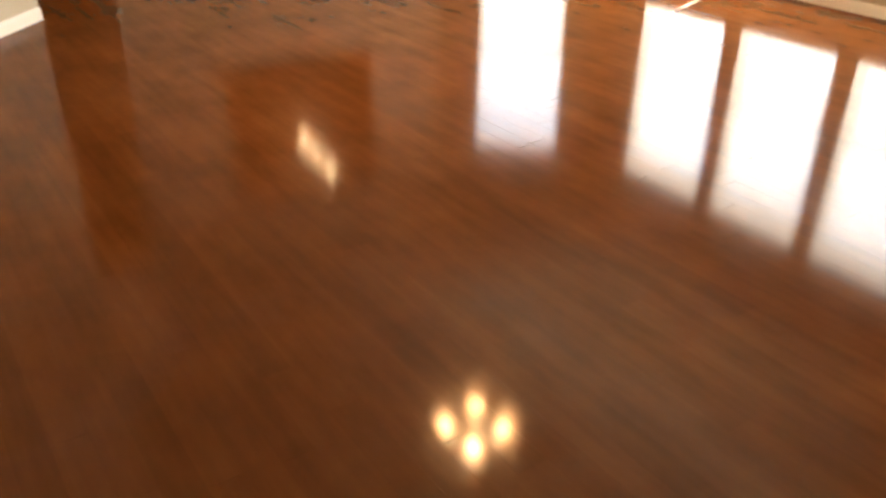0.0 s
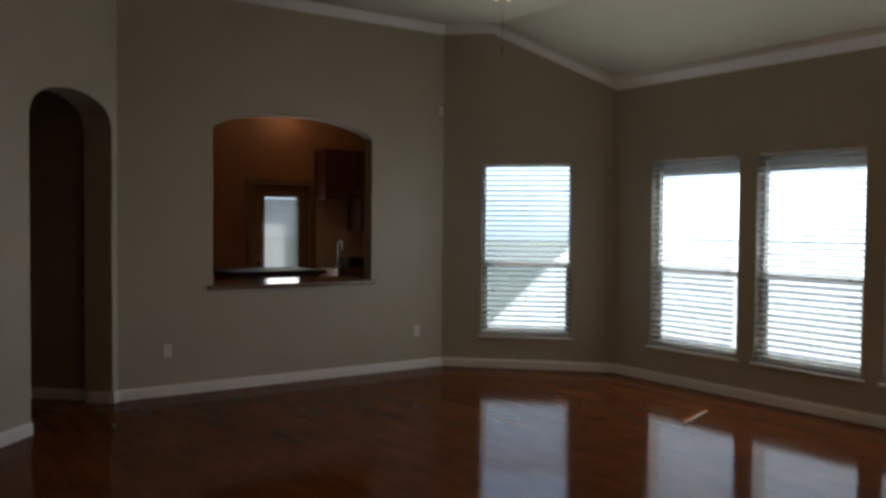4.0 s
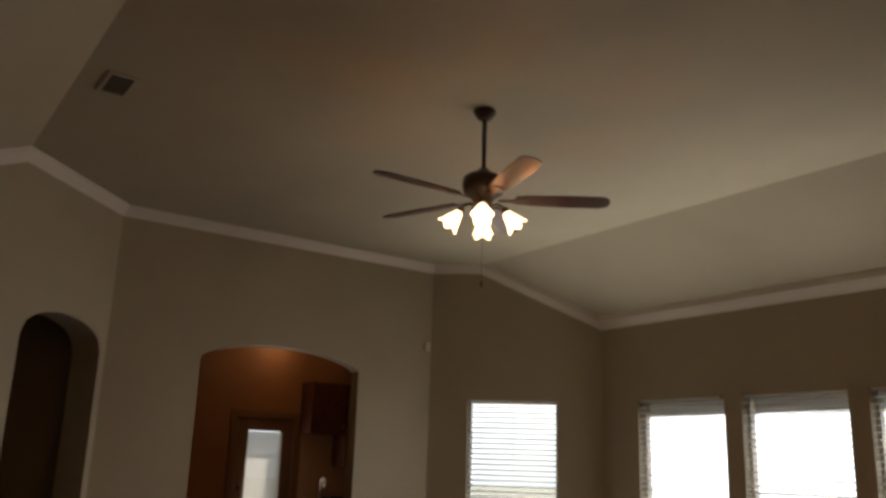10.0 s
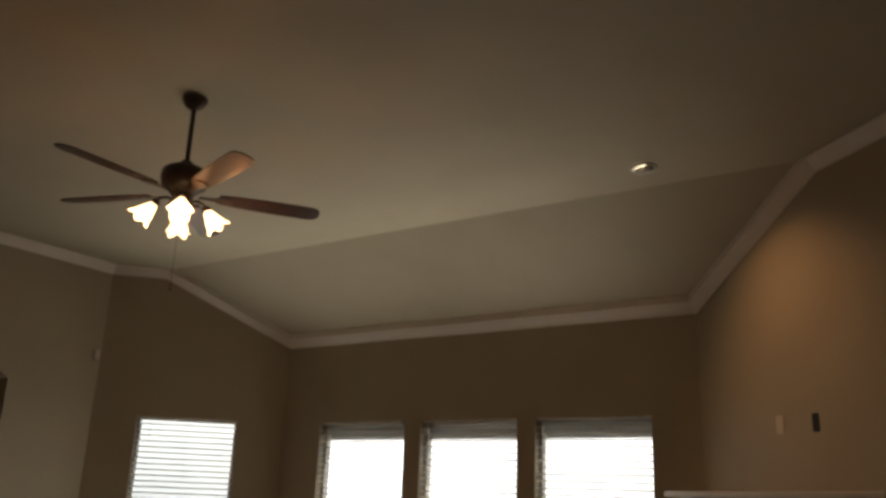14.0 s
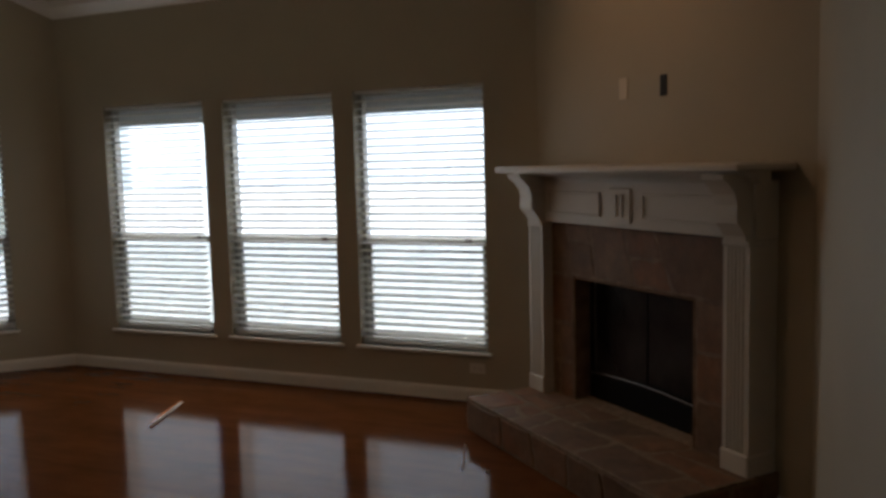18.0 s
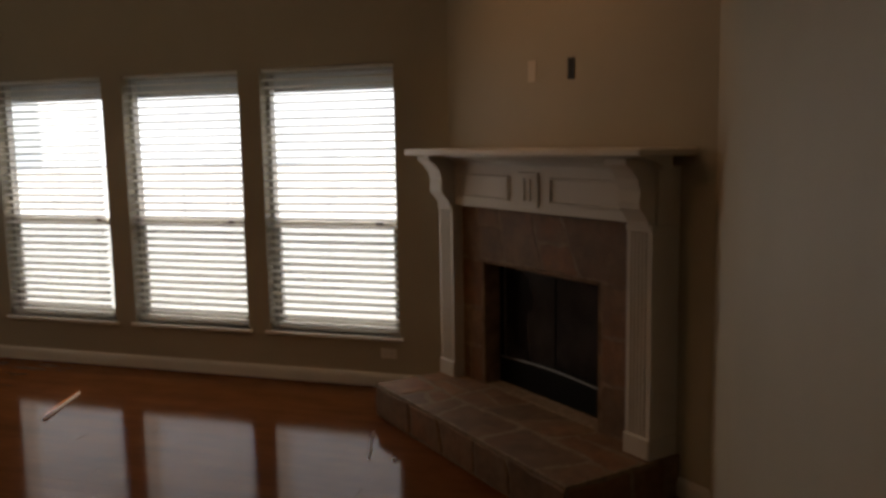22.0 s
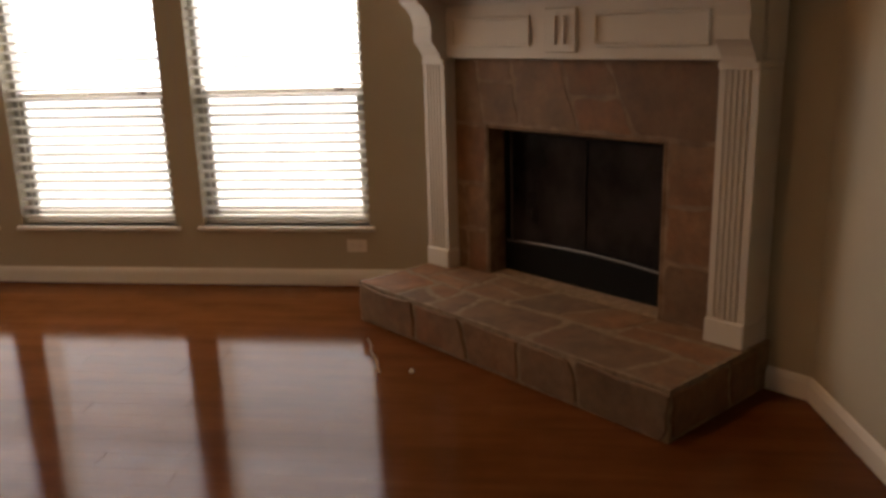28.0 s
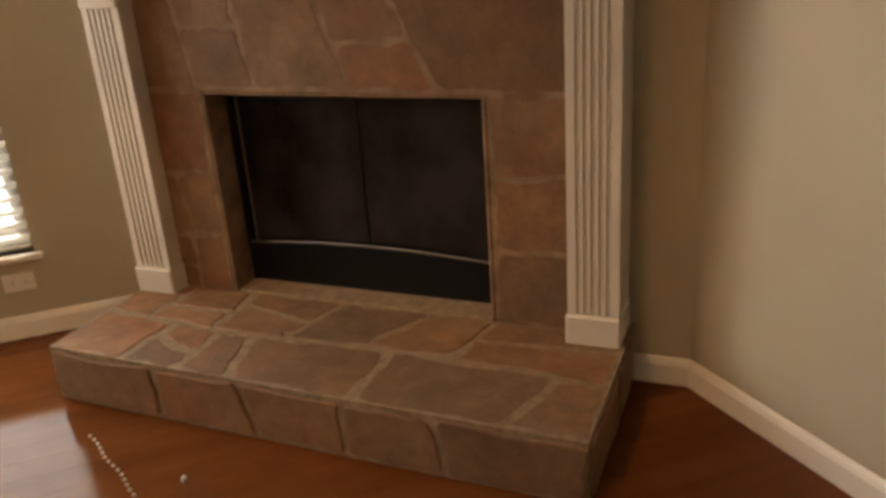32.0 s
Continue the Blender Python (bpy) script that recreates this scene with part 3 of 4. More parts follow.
def courses(x0, x1, y0, y1, rows, length, rnd):
    """Splits a rectangle into courses of uneven four-sided cells; now and then a tall cell is cut in two."""
    tops = [[y0 + (y1 - y0) * (r + (rnd.uniform(-0.16, 0.16) if 0 < r < rows else 0)) / rows, rnd.uniform(0, 6), 0.0 if r in (0, rows) else 0.02] for r in range(rows + 1)]
    level = lambda r, x: tops[r][0] + tops[r][2] * math.sin(x * 4.3 + tops[r][1])
    out = []
    for r in range(rows):
        lo = hi = x0
        while lo < x1 - 1e-4:
            step = length * rnd.uniform(0.6, 1.5)
            a, b = lo + step, hi + step + rnd.uniform(-0.35, 0.35) * (y1 - y0) / rows
            if max(a, b) > x1 - 0.45 * length:
                a = b = x1
            cell = [Vector((lo, level(r, lo))), Vector((a, level(r, a))), Vector((b, level(r + 1, b))), Vector((hi, level(r + 1, hi)))]
            if rnd.random() < 0.3 and (y1 - y0) / rows > 0.2:
                k, j = rnd.uniform(0.35, 0.65), rnd.uniform(0.35, 0.65)
                p, q = cell[0].lerp(cell[3], k), cell[1].lerp(cell[2], j)
                out += [[cell[0], cell[1], q, p], [p, q, cell[2], cell[3]]]
            else:
                out.append(cell)
            lo, hi = a, b
    return out


def stone(poly, depth, joint, rnd):
    """An uneven flat stone over a cell in the xy plane, from z = 0 up to about depth."""
    c = sum(poly, Vector((0, 0))) / len(poly)
    pts = []
    for p, q in zip(poly, poly[1:] + poly[:1]):
        for k in (0.06, 0.28, 0.5, 0.72, 0.94):
            v = p + (q - p) * k
            d = v - c
            jog = rnd.uniform(0.2, 1.7) * joint + (joint * 0.25 if k != 0.5 else 0)
            pts.append(c + d * max(0.4, 1 - jog / max(d.length, 0.02)))
    bm = bmesh.new()
    d = depth * rnd.uniform(0.8, 1.2)
    low = [bm.verts.new((p.x, p.y, 0)) for p in pts]
    mid = [bm.verts.new((p.x, p.y, d * 0.75)) for p in pts]
    top = [bm.verts.new((*(c + (p - c) * (1 - 0.006 / max((p - c).length, 0.02))), d * rnd.uniform(0.95, 1.05))) for p in pts]
    n = len(pts)
    for a, b in ((low, mid), (mid, top)):
        for k in range(n):
            bm.faces.new((a[k], a[(k + 1) % n], b[(k + 1) % n], b[k]))
    bm.faces.new(top)
    bmesh.ops.recalc_face_normals(bm, faces=bm.faces)
    return bm


rnd = random.Random(7)
UP = Matrix(((1, 0, 0, 0), (0, 0, -1, -0.012), (0, 1, 0, 0), (0, 0, 0, 1)))  # stands the stones up on the wall
for region in ((0.345, 0.628, 0.20, 0.96, 3, 0.22), (1.677, 1.945, 0.20, 0.96, 3, 0.18), (0.345, 1.945, 0.967, 1.29, 1, 0.33)):
    for c in courses(*region, rnd):
        part("stone", stone(c, 0.0016, 0.011, rnd), STONE, fire, m=UP)

# firebox
fb = bmesh.new()
ring = [(0.648, 0.12), (0.648, 0.2), (0.78, 0.46), (1.54, 0.46), (1.656, 0.2), (1.656, 0.12)]
lo = [fb.verts.new((x, y, 0.152)) for x, y in ring]
hi = [fb.verts.new((x, y, 0.960)) for x, y in ring]
for k in range(5):
    fb.faces.new((lo[k], lo[k + 1], hi[k + 1], hi[k]))
fb.faces.new(hi)
fb.faces.new(lo[::-1])
bmesh.ops.recalc_face_normals(fb, faces=fb.faces)
bmesh.ops.solidify(fb, geom=list(fb.faces), thickness=0.01)
part("stone_lip", box(0.649, 1.655, -0.006, 0.118, 0.19, 0.21, 0.005), MORTAR, fire, "rough mortar lip below the firebox")
part("stone_return", box(0.634, 0.648, -0.014, 0.119, 0.19, 0.961, 0.004), BED, fire, "grey-brown stone reveal")
part("stone_return", box(1.656, 1.671, -0.014, 0.119, 0.19, 0.961, 0.004), BED, fire, "grey-brown stone reveal")
part("stone_return", box(0.649, 1.655, -0.014, 0.119, 0.948, 0.961, 0.004), STONE, fire, "stone lintel edge")
part("firebox_lining", fb, BLACK_METAL, fire, "sooty black metal lining")
part("jamb", box(0.649, 0.668, 0.095, 0.16, 0.20, 0.946, 0.003), BLACK_METAL, fire, "dark metal side frame")
part("jamb", box(1.630, 1.654, 0.095, 0.16, 0.20, 0.946, 0.003), BLACK_METAL, fire, "dark metal side frame")
part("head_frame", box(0.668, 1.630, 0.10, 0.16, 0.915, 0.946, 0.003), BLACK_METAL, fire)
bow = [(0.668 + 0.962 * k / 12, 0.365 + 0.02 * math.sin(math.pi * k / 12)) for k in range(13)]
part("lower_panel", extrude([(x, 0, z) for x, z in bow] + [(1.630, 0, 0.2), (0.668, 0, 0.2)], (0, 0.10, 0), (0, 0.15, 0)), BLACK_METAL, fire, "black panel under the glass doors")
part("trim_strip", tube([(x, 0.098, z) for x, z in bow], 0.005, 6), PEWTER, fire, "thin dull steel strip")
part("trim_strip", box(0.677, 0.685, 0.11, 0.12, 0.345, 0.915, 0.002), PEWTER, fire, "thin dull steel strip")
for a, b in ((0.685, 1.152), (1.162, 1.630)):
    part("glass_door", box(a, b, 0.12, 0.125, 0.33, 0.915), FIRE_GLASS, fire, "smoked glass door")
part("door_bar", box(1.152, 1.162, 0.115, 0.125, 0.33, 0.915, 0.002), BLACK_METAL, fire)

# mantel
mantel = part("mantel", box(0.25, 2.095, -0.055, 0.088, 1.283, 1.545, 0.003), MANTEL, fire, "white painted mantel with fluted pilasters")
part("shelf", box(0.14, 2.19, -0.265, 0.088, 1.59, 1.626, 0.008), MANTEL, mantel)
bed = [(0, 0), (0.06, 0), (0.075, 0.02), (0.10, 0.035), (0.15, 0.045), (0.17, 0.06), (0, 0.06)]
part("bed_moulding", extrude([(0, -o, 1.532 + h) for o, h in bed], (0.20, 0, 0), (2.125, 0, 0)), MANTEL, mantel)


def moulding_frame(a0, a1, z0, z1, y):
    bm = bmesh.new()
    w = 0.014
    for q in ((a0, a1, z0, z0 + w), (a0, a1, z1 - w, z1), (a0, a0 + w, z0 + w, z1 - w), (a1 - w, a1, z0 + w, z1 - w)):
        bm_box(bm, q[0], q[1], y - 0.012, y, q[2], q[3], 0.004)
    return bm


plaque = part("plaque", box(1.06, 1.24, -0.068, -0.055, 1.31, 1.50, 0.005), MANTEL, mantel, "raised centre plaque")
for x in (1.115, 1.165):
    part("flute_bar", box(x, x + 0.02, -0.078, -0.068, 1.345, 1.465, 0.004), MANTEL, plaque)
for a0, a1 in ((0.45, 0.97), (1.33, 1.87)):
    part("panel_moulding", moulding_frame(a0, a1, 1.335, 1.475, -0.055), MANTEL, mantel)


def pilaster(a0):
    w = 0.158
    prof = [(0, 0.088), (0, -0.085)]
    n = 5
    margin, pitch = 0.022, (w - 0.044) / 5
    for k in range(n):
        s = margin + pitch * k + pitch * 0.2
        for j in range(5):
            t = math.pi * j / 4
            prof.append((s + pitch * 0.3 * (1 - math.cos(t)), -0.085 + 0.009 * math.sin(t)))
    prof += [(w, -0.085), (w, 0.088)]
    p = part("pilaster", extrude([(a0 + x, y, 0) for x, y in prof], (0, 0, 0.30), (0, 0, 1.283)), MANTEL, fire, "white fluted pilaster")
    part("plinth", box(a0 - 0.006, a0 + w + 0.006, -0.097, 0.088, 0.196, 0.30, 0.006), MANTEL, p)
    s_curve = [(0.0, 1.275), (0.095, 1.275), (0.10, 1.30), (0.125, 1.335), (0.15, 1.36), (0.155, 1.39), (0.15, 1.44), (0.165, 1.49), (0.20, 1.53), (0.235, 1.555), (0.24, 1.58), (0.0, 1.58)]
    part("corbel", extrude([(0, -o, z) for o, z in s_curve], (a0 + 0.012, 0, 0), (a0 + w - 0.012, 0, 0)), MANTEL, p, "scrolled white corbel")
    part("capital", box(a0 - 0.004, a0 + w + 0.004, -0.094, 0.088, 1.252, 1.283, 0.006), MANTEL, p)


pilaster(0.255)
pilaster(1.932)

# raised stone hearth
hearth = thing("hearth", FM, "low raised hearth of tan flagstones with pale mortar", "hearth")
H0, H1, D0, D1, HZ = 0.25, 2.115, 0.56, 0.60, 0.205


def lean(bm):
    """Moves the front of the hearth out towards its right end, from depth D0 to D1."""
    for v in bm.verts:
        k = (v.co.x - H0) / (H1 - H0)
        v.co.y *= (D0 + (D1 - D0) * k) / D0
    return bm


part("hearth_core", lean(box(H0 + 0.005, H1 - 0.005, -D0 + 0.005, 0.088, 0.0, HZ - 0.0035)), MORTAR, hearth, "pale mortar core")
for c in courses(H0, H1, -D0, -0.004, 2, 0.31, rnd):
    part("stone", lean(stone(c, 0.0115, 0.015, rnd)), STONE, hearth, m=pose(0, 0, HZ - 0.0125))
slant = math.degrees(math.atan2(D1 - D0, H1 - H0))
FRONT = pose(H0, -D0 + 0.012, 0, 0, 0, -slant) @ pose(0, 0, 0, 90, 0, 0)
for c in courses(0.0, H1 - H0, 0.002, HZ - 0.012, 1, 0.34, rnd):
    part("stone", stone(c, 0.014, 0.011, rnd), STONE, hearth, m=FRONT)
SIDE = Matrix(((0, 0, 1, H1 - 0.012), (1, 0, 0, 0), (0, 1, 0, 0), (0, 0, 0, 1)))
for c in courses(-D1 + 0.01, -0.004, 0.002, HZ - 0.012, 1, 0.3, rnd):
    part("stone", stone(c, 0.014, 0.011, rnd), STONE, hearth, m=SIDE)
SIDE_L = Matrix(((0, 0, -1, H0 + 0.012), (1, 0, 0, 0), (0, 1, 0, 0), (0, 0, 0, 1)))
for c in courses(-D0 + 0.01, -0.004, 0.002, HZ - 0.012, 1, 0.3, rnd):
    part("stone", stone(c, 0.014, 0.011, rnd), STONE, hearth, m=SIDE_L)

# plates on the walls
CREAM_PLASTIC = painted("cream_plastic", (0.62, 0.57, 0.47), 0.45, 60, 0.02, 0.02)


def plate(name, m, label, w=0.072, h=0.116, slots=True):
    t = thing(name, m, label, "wall plate")
    part("cover", box(-w / 2, w / 2, -0.006, 0, -h / 2, h / 2, 0.002), PLASTIC if slots else CREAM_PLASTIC, t)
    if slots:
        for z in (-0.024, 0.024):
            r = part("socket", box(-0.017, 0.017, -0.009, -0.006, z - 0.014, z + 0.014, 0.001), PLASTIC, t)
            for x in (-0.006, 0.006):
                part("slot", box(x - 0.0012, x + 0.0012, -0.0095, -0.0088, z - 0.004, z + 0.006), BLACK_PLASTIC, r)
    return t


KM = frame_of(C1, C2 - C1)
plate("outlet", KM @ pose(PASS - 2.958, 0, 0.40), "white duplex outlet low on the greige wall")
plate("outlet", KM @ pose(PASS - 0.33, 0, 0.40), "white duplex outlet near the window corner")
plate("cover_plate", FM @ pose(0.995, RECESS, 2.045), "blank cream cover plate above the mantel", slots=False)
plate("outlet", frame_of(C3, Vector((1, 0))) @ pose(-2.53 - C3.x, 0, 0.235, 0, 90, 0), "white duplex outlet set sideways under the window sill")
t = thing("cable_box", FM @ pose(1.325, RECESS, 2.035), "open dark cable box above the mantel", "wall box")
part("recess", box(-0.028, 0.028, -0.003, 0.0, -0.055, 0.055, 0.001), BLACK_PLASTIC, t)
t = thing("alarm_sensor", frame_of(C1, C2 - C1) @ pose(PASS - 0.06, 0, 2.74), "small white motion sensor high in the corner", "sensor")
part("housing", box(-0.028, 0.028, -0.04, 0, -0.05, 0.05, 0.012), PLASTIC, t)

# ---- ceiling fan ----
FX, FY = -3.845, 3.094
fan = thing("ceiling_fan", pose(FX, FY, CEIL), "dark bronze five-blade ceiling fan with four lit glass shades", "ceiling fan")
part("canopy", lathe([(0, 0), (0.07, 0), (0.072, -0.02), (0.05, -0.055), (0.022, -0.075), (0, -0.075)]), BRONZE, fan)
part("downrod", tube([(0, 0, -0.06), (0, 0, -0.40)], 0.013, 12), BRONZE, fan)
part("motor_housing", lathe([(0, -0.39), (0.03, -0.39), (0.045, -0.42), (0.10, -0.435), (0.125, -0.455), (0.13, -0.50), (0.12, -0.545), (0.085, -0.57), (0.06, -0.60), (0.06, -0.64), (0, -0.64)]), BRONZE, fan)
part("switch_housing", lathe([(0, -0.635), (0.062, -0.635), (0.068, -0.65), (0.062, -0.672), (0.035, -0.692), (0, -0.695)]), BRONZE, fan)
outline = [(0.20, -0.045), (0.30, -0.058), (0.50, -0.068), (0.71, -0.068), (0.75, -0.056), (0.767, -0.03), (0.772, 0.0), (0.767, 0.03), (0.75, 0.056), (0.71, 0.068), (0.50, 0.068), (0.30, 0.058), (0.20, 0.045)]
blade_mesh = mesh_of("blade", extrude([(x, y, 0) for x, y in outline], (0, 0, -0.004), (0, 0, 0.004)), BLADE_WOOD)
iron_mesh = mesh_of("blade_iron", extrude([(0.09, -0.012, 0), (0.17, -0.015, 0), (0.21, -0.04, 0), (0.26, -0.035, 0), (0.28, 0, 0), (0.26, 0.035, 0), (0.21, 0.04, 0), (0.17, 0.015, 0), (0.09, 0.012, 0)], (0, 0, -0.010), (0, 0, -0.005)), BRONZE)
for k in range(5):
    turn = pose(0, 0, -0.585, 0, 0, -17.2 + 72 * k) @ pose(0, 0, 0, -11, 0, 0)
    b = part("blade", blade_mesh, BLADE_WOOD, fan, "dark walnut blade", turn)
    part("blade_iron", iron_mesh, BRONZE, b)
shade = lathe([(0.020, 0.0), (0.026, -0.012), (0.034, -0.035), (0.045, -0.06), (0.052, -0.085), (0.062, -0.105), (0.058, -0.105), (0.048, -0.085), (0.041, -0.06), (0.030, -0.035), (0.018, -0.008)], 30)
for v in shade.verts:  # scalloped rim
    k = max(0.0, (-v.co.z - 0.07) / 0.035)
    a = math.atan2(v.co.y, v.co.x)
    v.co.x, v.co.y, v.co.z = v.co.x * (1 + 0.16 * k * math.cos(5 * a)), v.co.y * (1 + 0.16 * k * math.cos(5 * a)), v.co.z - 0.012 * k * math.cos(5 * a)
shade_mesh = mesh_of("shade", shade, SHADE_GLASS)
bulb_mesh = mesh_of("bulb", lathe([(0, 0), (0.012, -0.005), (0.013, -0.03), (0.024, -0.055), (0.026, -0.07), (0.018, -0.09), (0, -0.097)], 14), BULB)
for k in range(4):
    a = 52 + 90 * k
    arm = part("light_arm", tube([(0.04, 0, -0.685), (0.085, 0, -0.675), (0.118, 0, -0.69), (0.13, 0, -0.71)], 0.008, 8), BRONZE, fan, "", pose(0, 0, 0.06, 0, 0, a))
    part("socket", lathe([(0, 0.01), (0.02, 0.008), (0.024, -0.01), (0.022, -0.03), (0, -0.03)], 14), BRONZE, arm, "", pose(0.13, 0, -0.71, 0, -38, 0))
    part("shade", shade_mesh, SHADE_GLASS, arm, "lit frosted glass bell shade", pose(0.140, 0, -0.726, 0, -38, 0) @ Matrix.Scale(1.02, 4))
    part("bulb", bulb_mesh, BULB, arm, "lit bulb", pose(0.140, 0, -0.726, 0, -38, 0) @ Matrix.Scale(0.85, 4))
chain = part("pull_chain", tube([(0, 0, -0.69), (0, 0, -1.10)], 0.0012, 5), BRONZE, fan)
part("fob", lathe([(0, 0.01), (0.006, 0.0), (0.008, -0.02), (0.005, -0.035), (0, -0.036)], 10), BRONZE, chain, "dark pull-chain fob", pose(0, 0, -1.10))
for k in range(4):  # the light of each shade, all round and out of its mouth
    a = radians(52 + 90 * k)
    lamp = new("fan_light", bpy.data.lights.new("fan_light", "POINT"))
    lamp.data.energy, lamp.data.color, lamp.data.shadow_soft_size = 1.0, (1.0, 0.40, 0.14), 0.035
    lamp.location = (FX + 0.235 * math.cos(a), FY + 0.235 * math.sin(a), CEIL - 0.80)
    down = new("fan_downlight", bpy.data.lights.new("fan_downlight", "SPOT"))
    down.data.energy, down.data.color, down.data.shadow_soft_size = 2.4, (1.0, 0.50, 0.22), 0.04
    down.data.spot_size, down.data.spot_blend = radians(165), 0.5
    down.location = (FX + 0.235 * math.cos(a), FY + 0.235 * math.sin(a), CEIL - 0.84)

# ceiling register and recessed light
VENT_GREY = painted("dusty_vent_paint", (0.22, 0.20, 0.17), 0.6, 60, 0.05)
reg = thing("ceiling_vent", pose(-4.93, 1.145, CEIL, 0, 0, 0), "dusty slatted ceiling register", "vent")
fr = bmesh.new()
for q in ((-0.16, 0.16, -0.09, -0.065), (-0.16, 0.16, 0.065, 0.09), (-0.16, -0.135, -0.065, 0.065), (0.135, 0.16, -0.065, 0.065)):
    bm_box(fr, *q, -0.012, 0.0, 0.002)
part("frame", fr, CEILING, reg)
part("backing", box(-0.135, 0.135, -0.065, 0.065, -0.002, 0.0), BLACK_PLASTIC, reg, "dark duct opening")
for k in range(9):
    part("slat", box(-0.135, 0.135, -0.0045, 0.0045, -0.001, 0.001), VENT_GREY, reg, "", pose(0, -0.056 + 0.014 * k, -0.007, 40, 0, 0))
can = thing("recessed_light", pose(-1.985, 5.265, CEIL), "white eyeball recessed ceiling light, lit", "ceiling light")
part("trim_ring", lathe([(0.062, 0.0), (0.092, 0.0), (0.09, -0.008), (0.07, -0.012), (0.06, -0.004)], 28), PLASTIC, can)
part("eyeball", lathe([(0.06, -0.002), (0.058, -0.03), (0.045, -0.045), (0.04, -0.02), (0, -0.015)], 24), PLASTIC, can, "", pose(0, 0, 0, 18, -10, 0))
part("lens", lathe([(0, -0.014), (0.038, -0.018), (0.038, -0.01), (0, -0.01)], 20), LENS_GLOW, can, "", pose(0, 0, 0, 18, -10, 0))

aim = FO + U * 1.25 - N * RECESS
eye_light = new("recessed_lamp", bpy.data.lights.new("recessed_lamp", "SPOT"))
eye_light.data.energy, eye_light.data.color, eye_light.data.shadow_soft_size = 14.0, (1.0, 0.52, 0.25), 0.04
eye_light.data.spot_size, eye_light.data.spot_blend = radians(88), 1.0
eye_light.matrix_world = look((-1.985, 5.265, CEIL - 0.06), (aim.x, aim.y, 2.25))

# ---- kitchen seen through the pass-through ----
KX, KN, KS = -10.70, 6.45, 1.95
E = C1.x - 0.16
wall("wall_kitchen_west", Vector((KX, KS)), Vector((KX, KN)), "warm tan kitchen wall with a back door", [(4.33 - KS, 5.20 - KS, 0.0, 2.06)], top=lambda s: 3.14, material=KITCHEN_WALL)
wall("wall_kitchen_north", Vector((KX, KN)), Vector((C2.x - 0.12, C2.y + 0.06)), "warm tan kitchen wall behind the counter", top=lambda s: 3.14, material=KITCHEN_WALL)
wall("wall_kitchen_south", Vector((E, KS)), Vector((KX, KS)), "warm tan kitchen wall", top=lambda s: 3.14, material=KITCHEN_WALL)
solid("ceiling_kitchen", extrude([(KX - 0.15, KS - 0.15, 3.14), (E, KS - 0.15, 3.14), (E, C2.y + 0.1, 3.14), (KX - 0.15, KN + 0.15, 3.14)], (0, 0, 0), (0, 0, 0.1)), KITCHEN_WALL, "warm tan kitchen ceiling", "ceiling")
solid("sill_ledge", box(PASS - 2.60, PASS - 0.86, -0.05, 0.155, 0.925, 0.965, 0.008), GRANITE, "brown granite ledge of the pass-through", "ledge", kind="object", m=KM)

# back door with a blind over its glass
DM = frame_of(Vector((KX, 4.33)), Vector((0, 1)))
door = thing("door_1", DM, "brown back door with a white blind over its tall glass", "door", kind="structure")
lf = bmesh.new()
for q in ((0.0305, 0.205, 0.005, 2.0345), (0.675, 0.8395, 0.005, 2.0345), (0.205, 0.675, 0.005, 0.42), (0.205, 0.675, 1.89, 2.0345)):
    bm_box(lf, q[0], q[1], 0.05, 0.095, q[2], q[3], 0.002)
part("door_leaf", lf, DOOR_PAINT, door)
ob = part("pane", box(0.205, 0.675, 0.07, 0.075, 0.42, 1.89), GLASS, door)
ob.visible_shadow = False
fr = bmesh.new()
for q in ((-0.07, 0.03, 0.0, 2.13), (0.84, 0.94, 0.0, 2.13), (0.03, 0.84, 2.035, 2.13)):
    bm_box(fr, q[0], q[1], -0.015, 0.1, q[2], q[3], 0.003)
part("door_frame", fr, DOOR_PAINT, door, "brown door casing")
knob = part("door_handle", lathe([(0, 0), (0.026, 0.0), (0.026, 0.008), (0.01, 0.012), (0.01, 0.035), (0.026, 0.045), (0.028, 0.058), (0.018, 0.068), (0, 0.07)], 18), BRONZE, door, "dark round knob", pose(0.12, 0.05, 0.98, 90, 0, 0))
part("deadbolt", lathe([(0, 0), (0.028, 0), (0.026, 0.012), (0, 0.014)], 18), BRONZE, door, "dark deadbolt", pose(0.12, 0.05, 1.14, 90, 0, 0))
db = thing("window_blind", DM @ pose(0.19, 0.012, 0.40), "white horizontal blind on the back door", "blind", "window blinds")
part("headrail", box(0, 0.50, 0, 0.03, 1.47, 1.495, 0.003), DOOR_PAINT, db)
part("bottom_rail", box(0, 0.50, 0.003, 0.028, 0.0, 0.018, 0.003), BLIND, db)
me = mesh_of("slat", box(0.004, 0.496, -0.019, 0.019, -0.0008, 0.0008), BLIND)
for k in range(40):
    part("slat", me, BLIND, db, m=pose(0, 0.016, 0.035 + k * 0.036, 58, 0, 0))


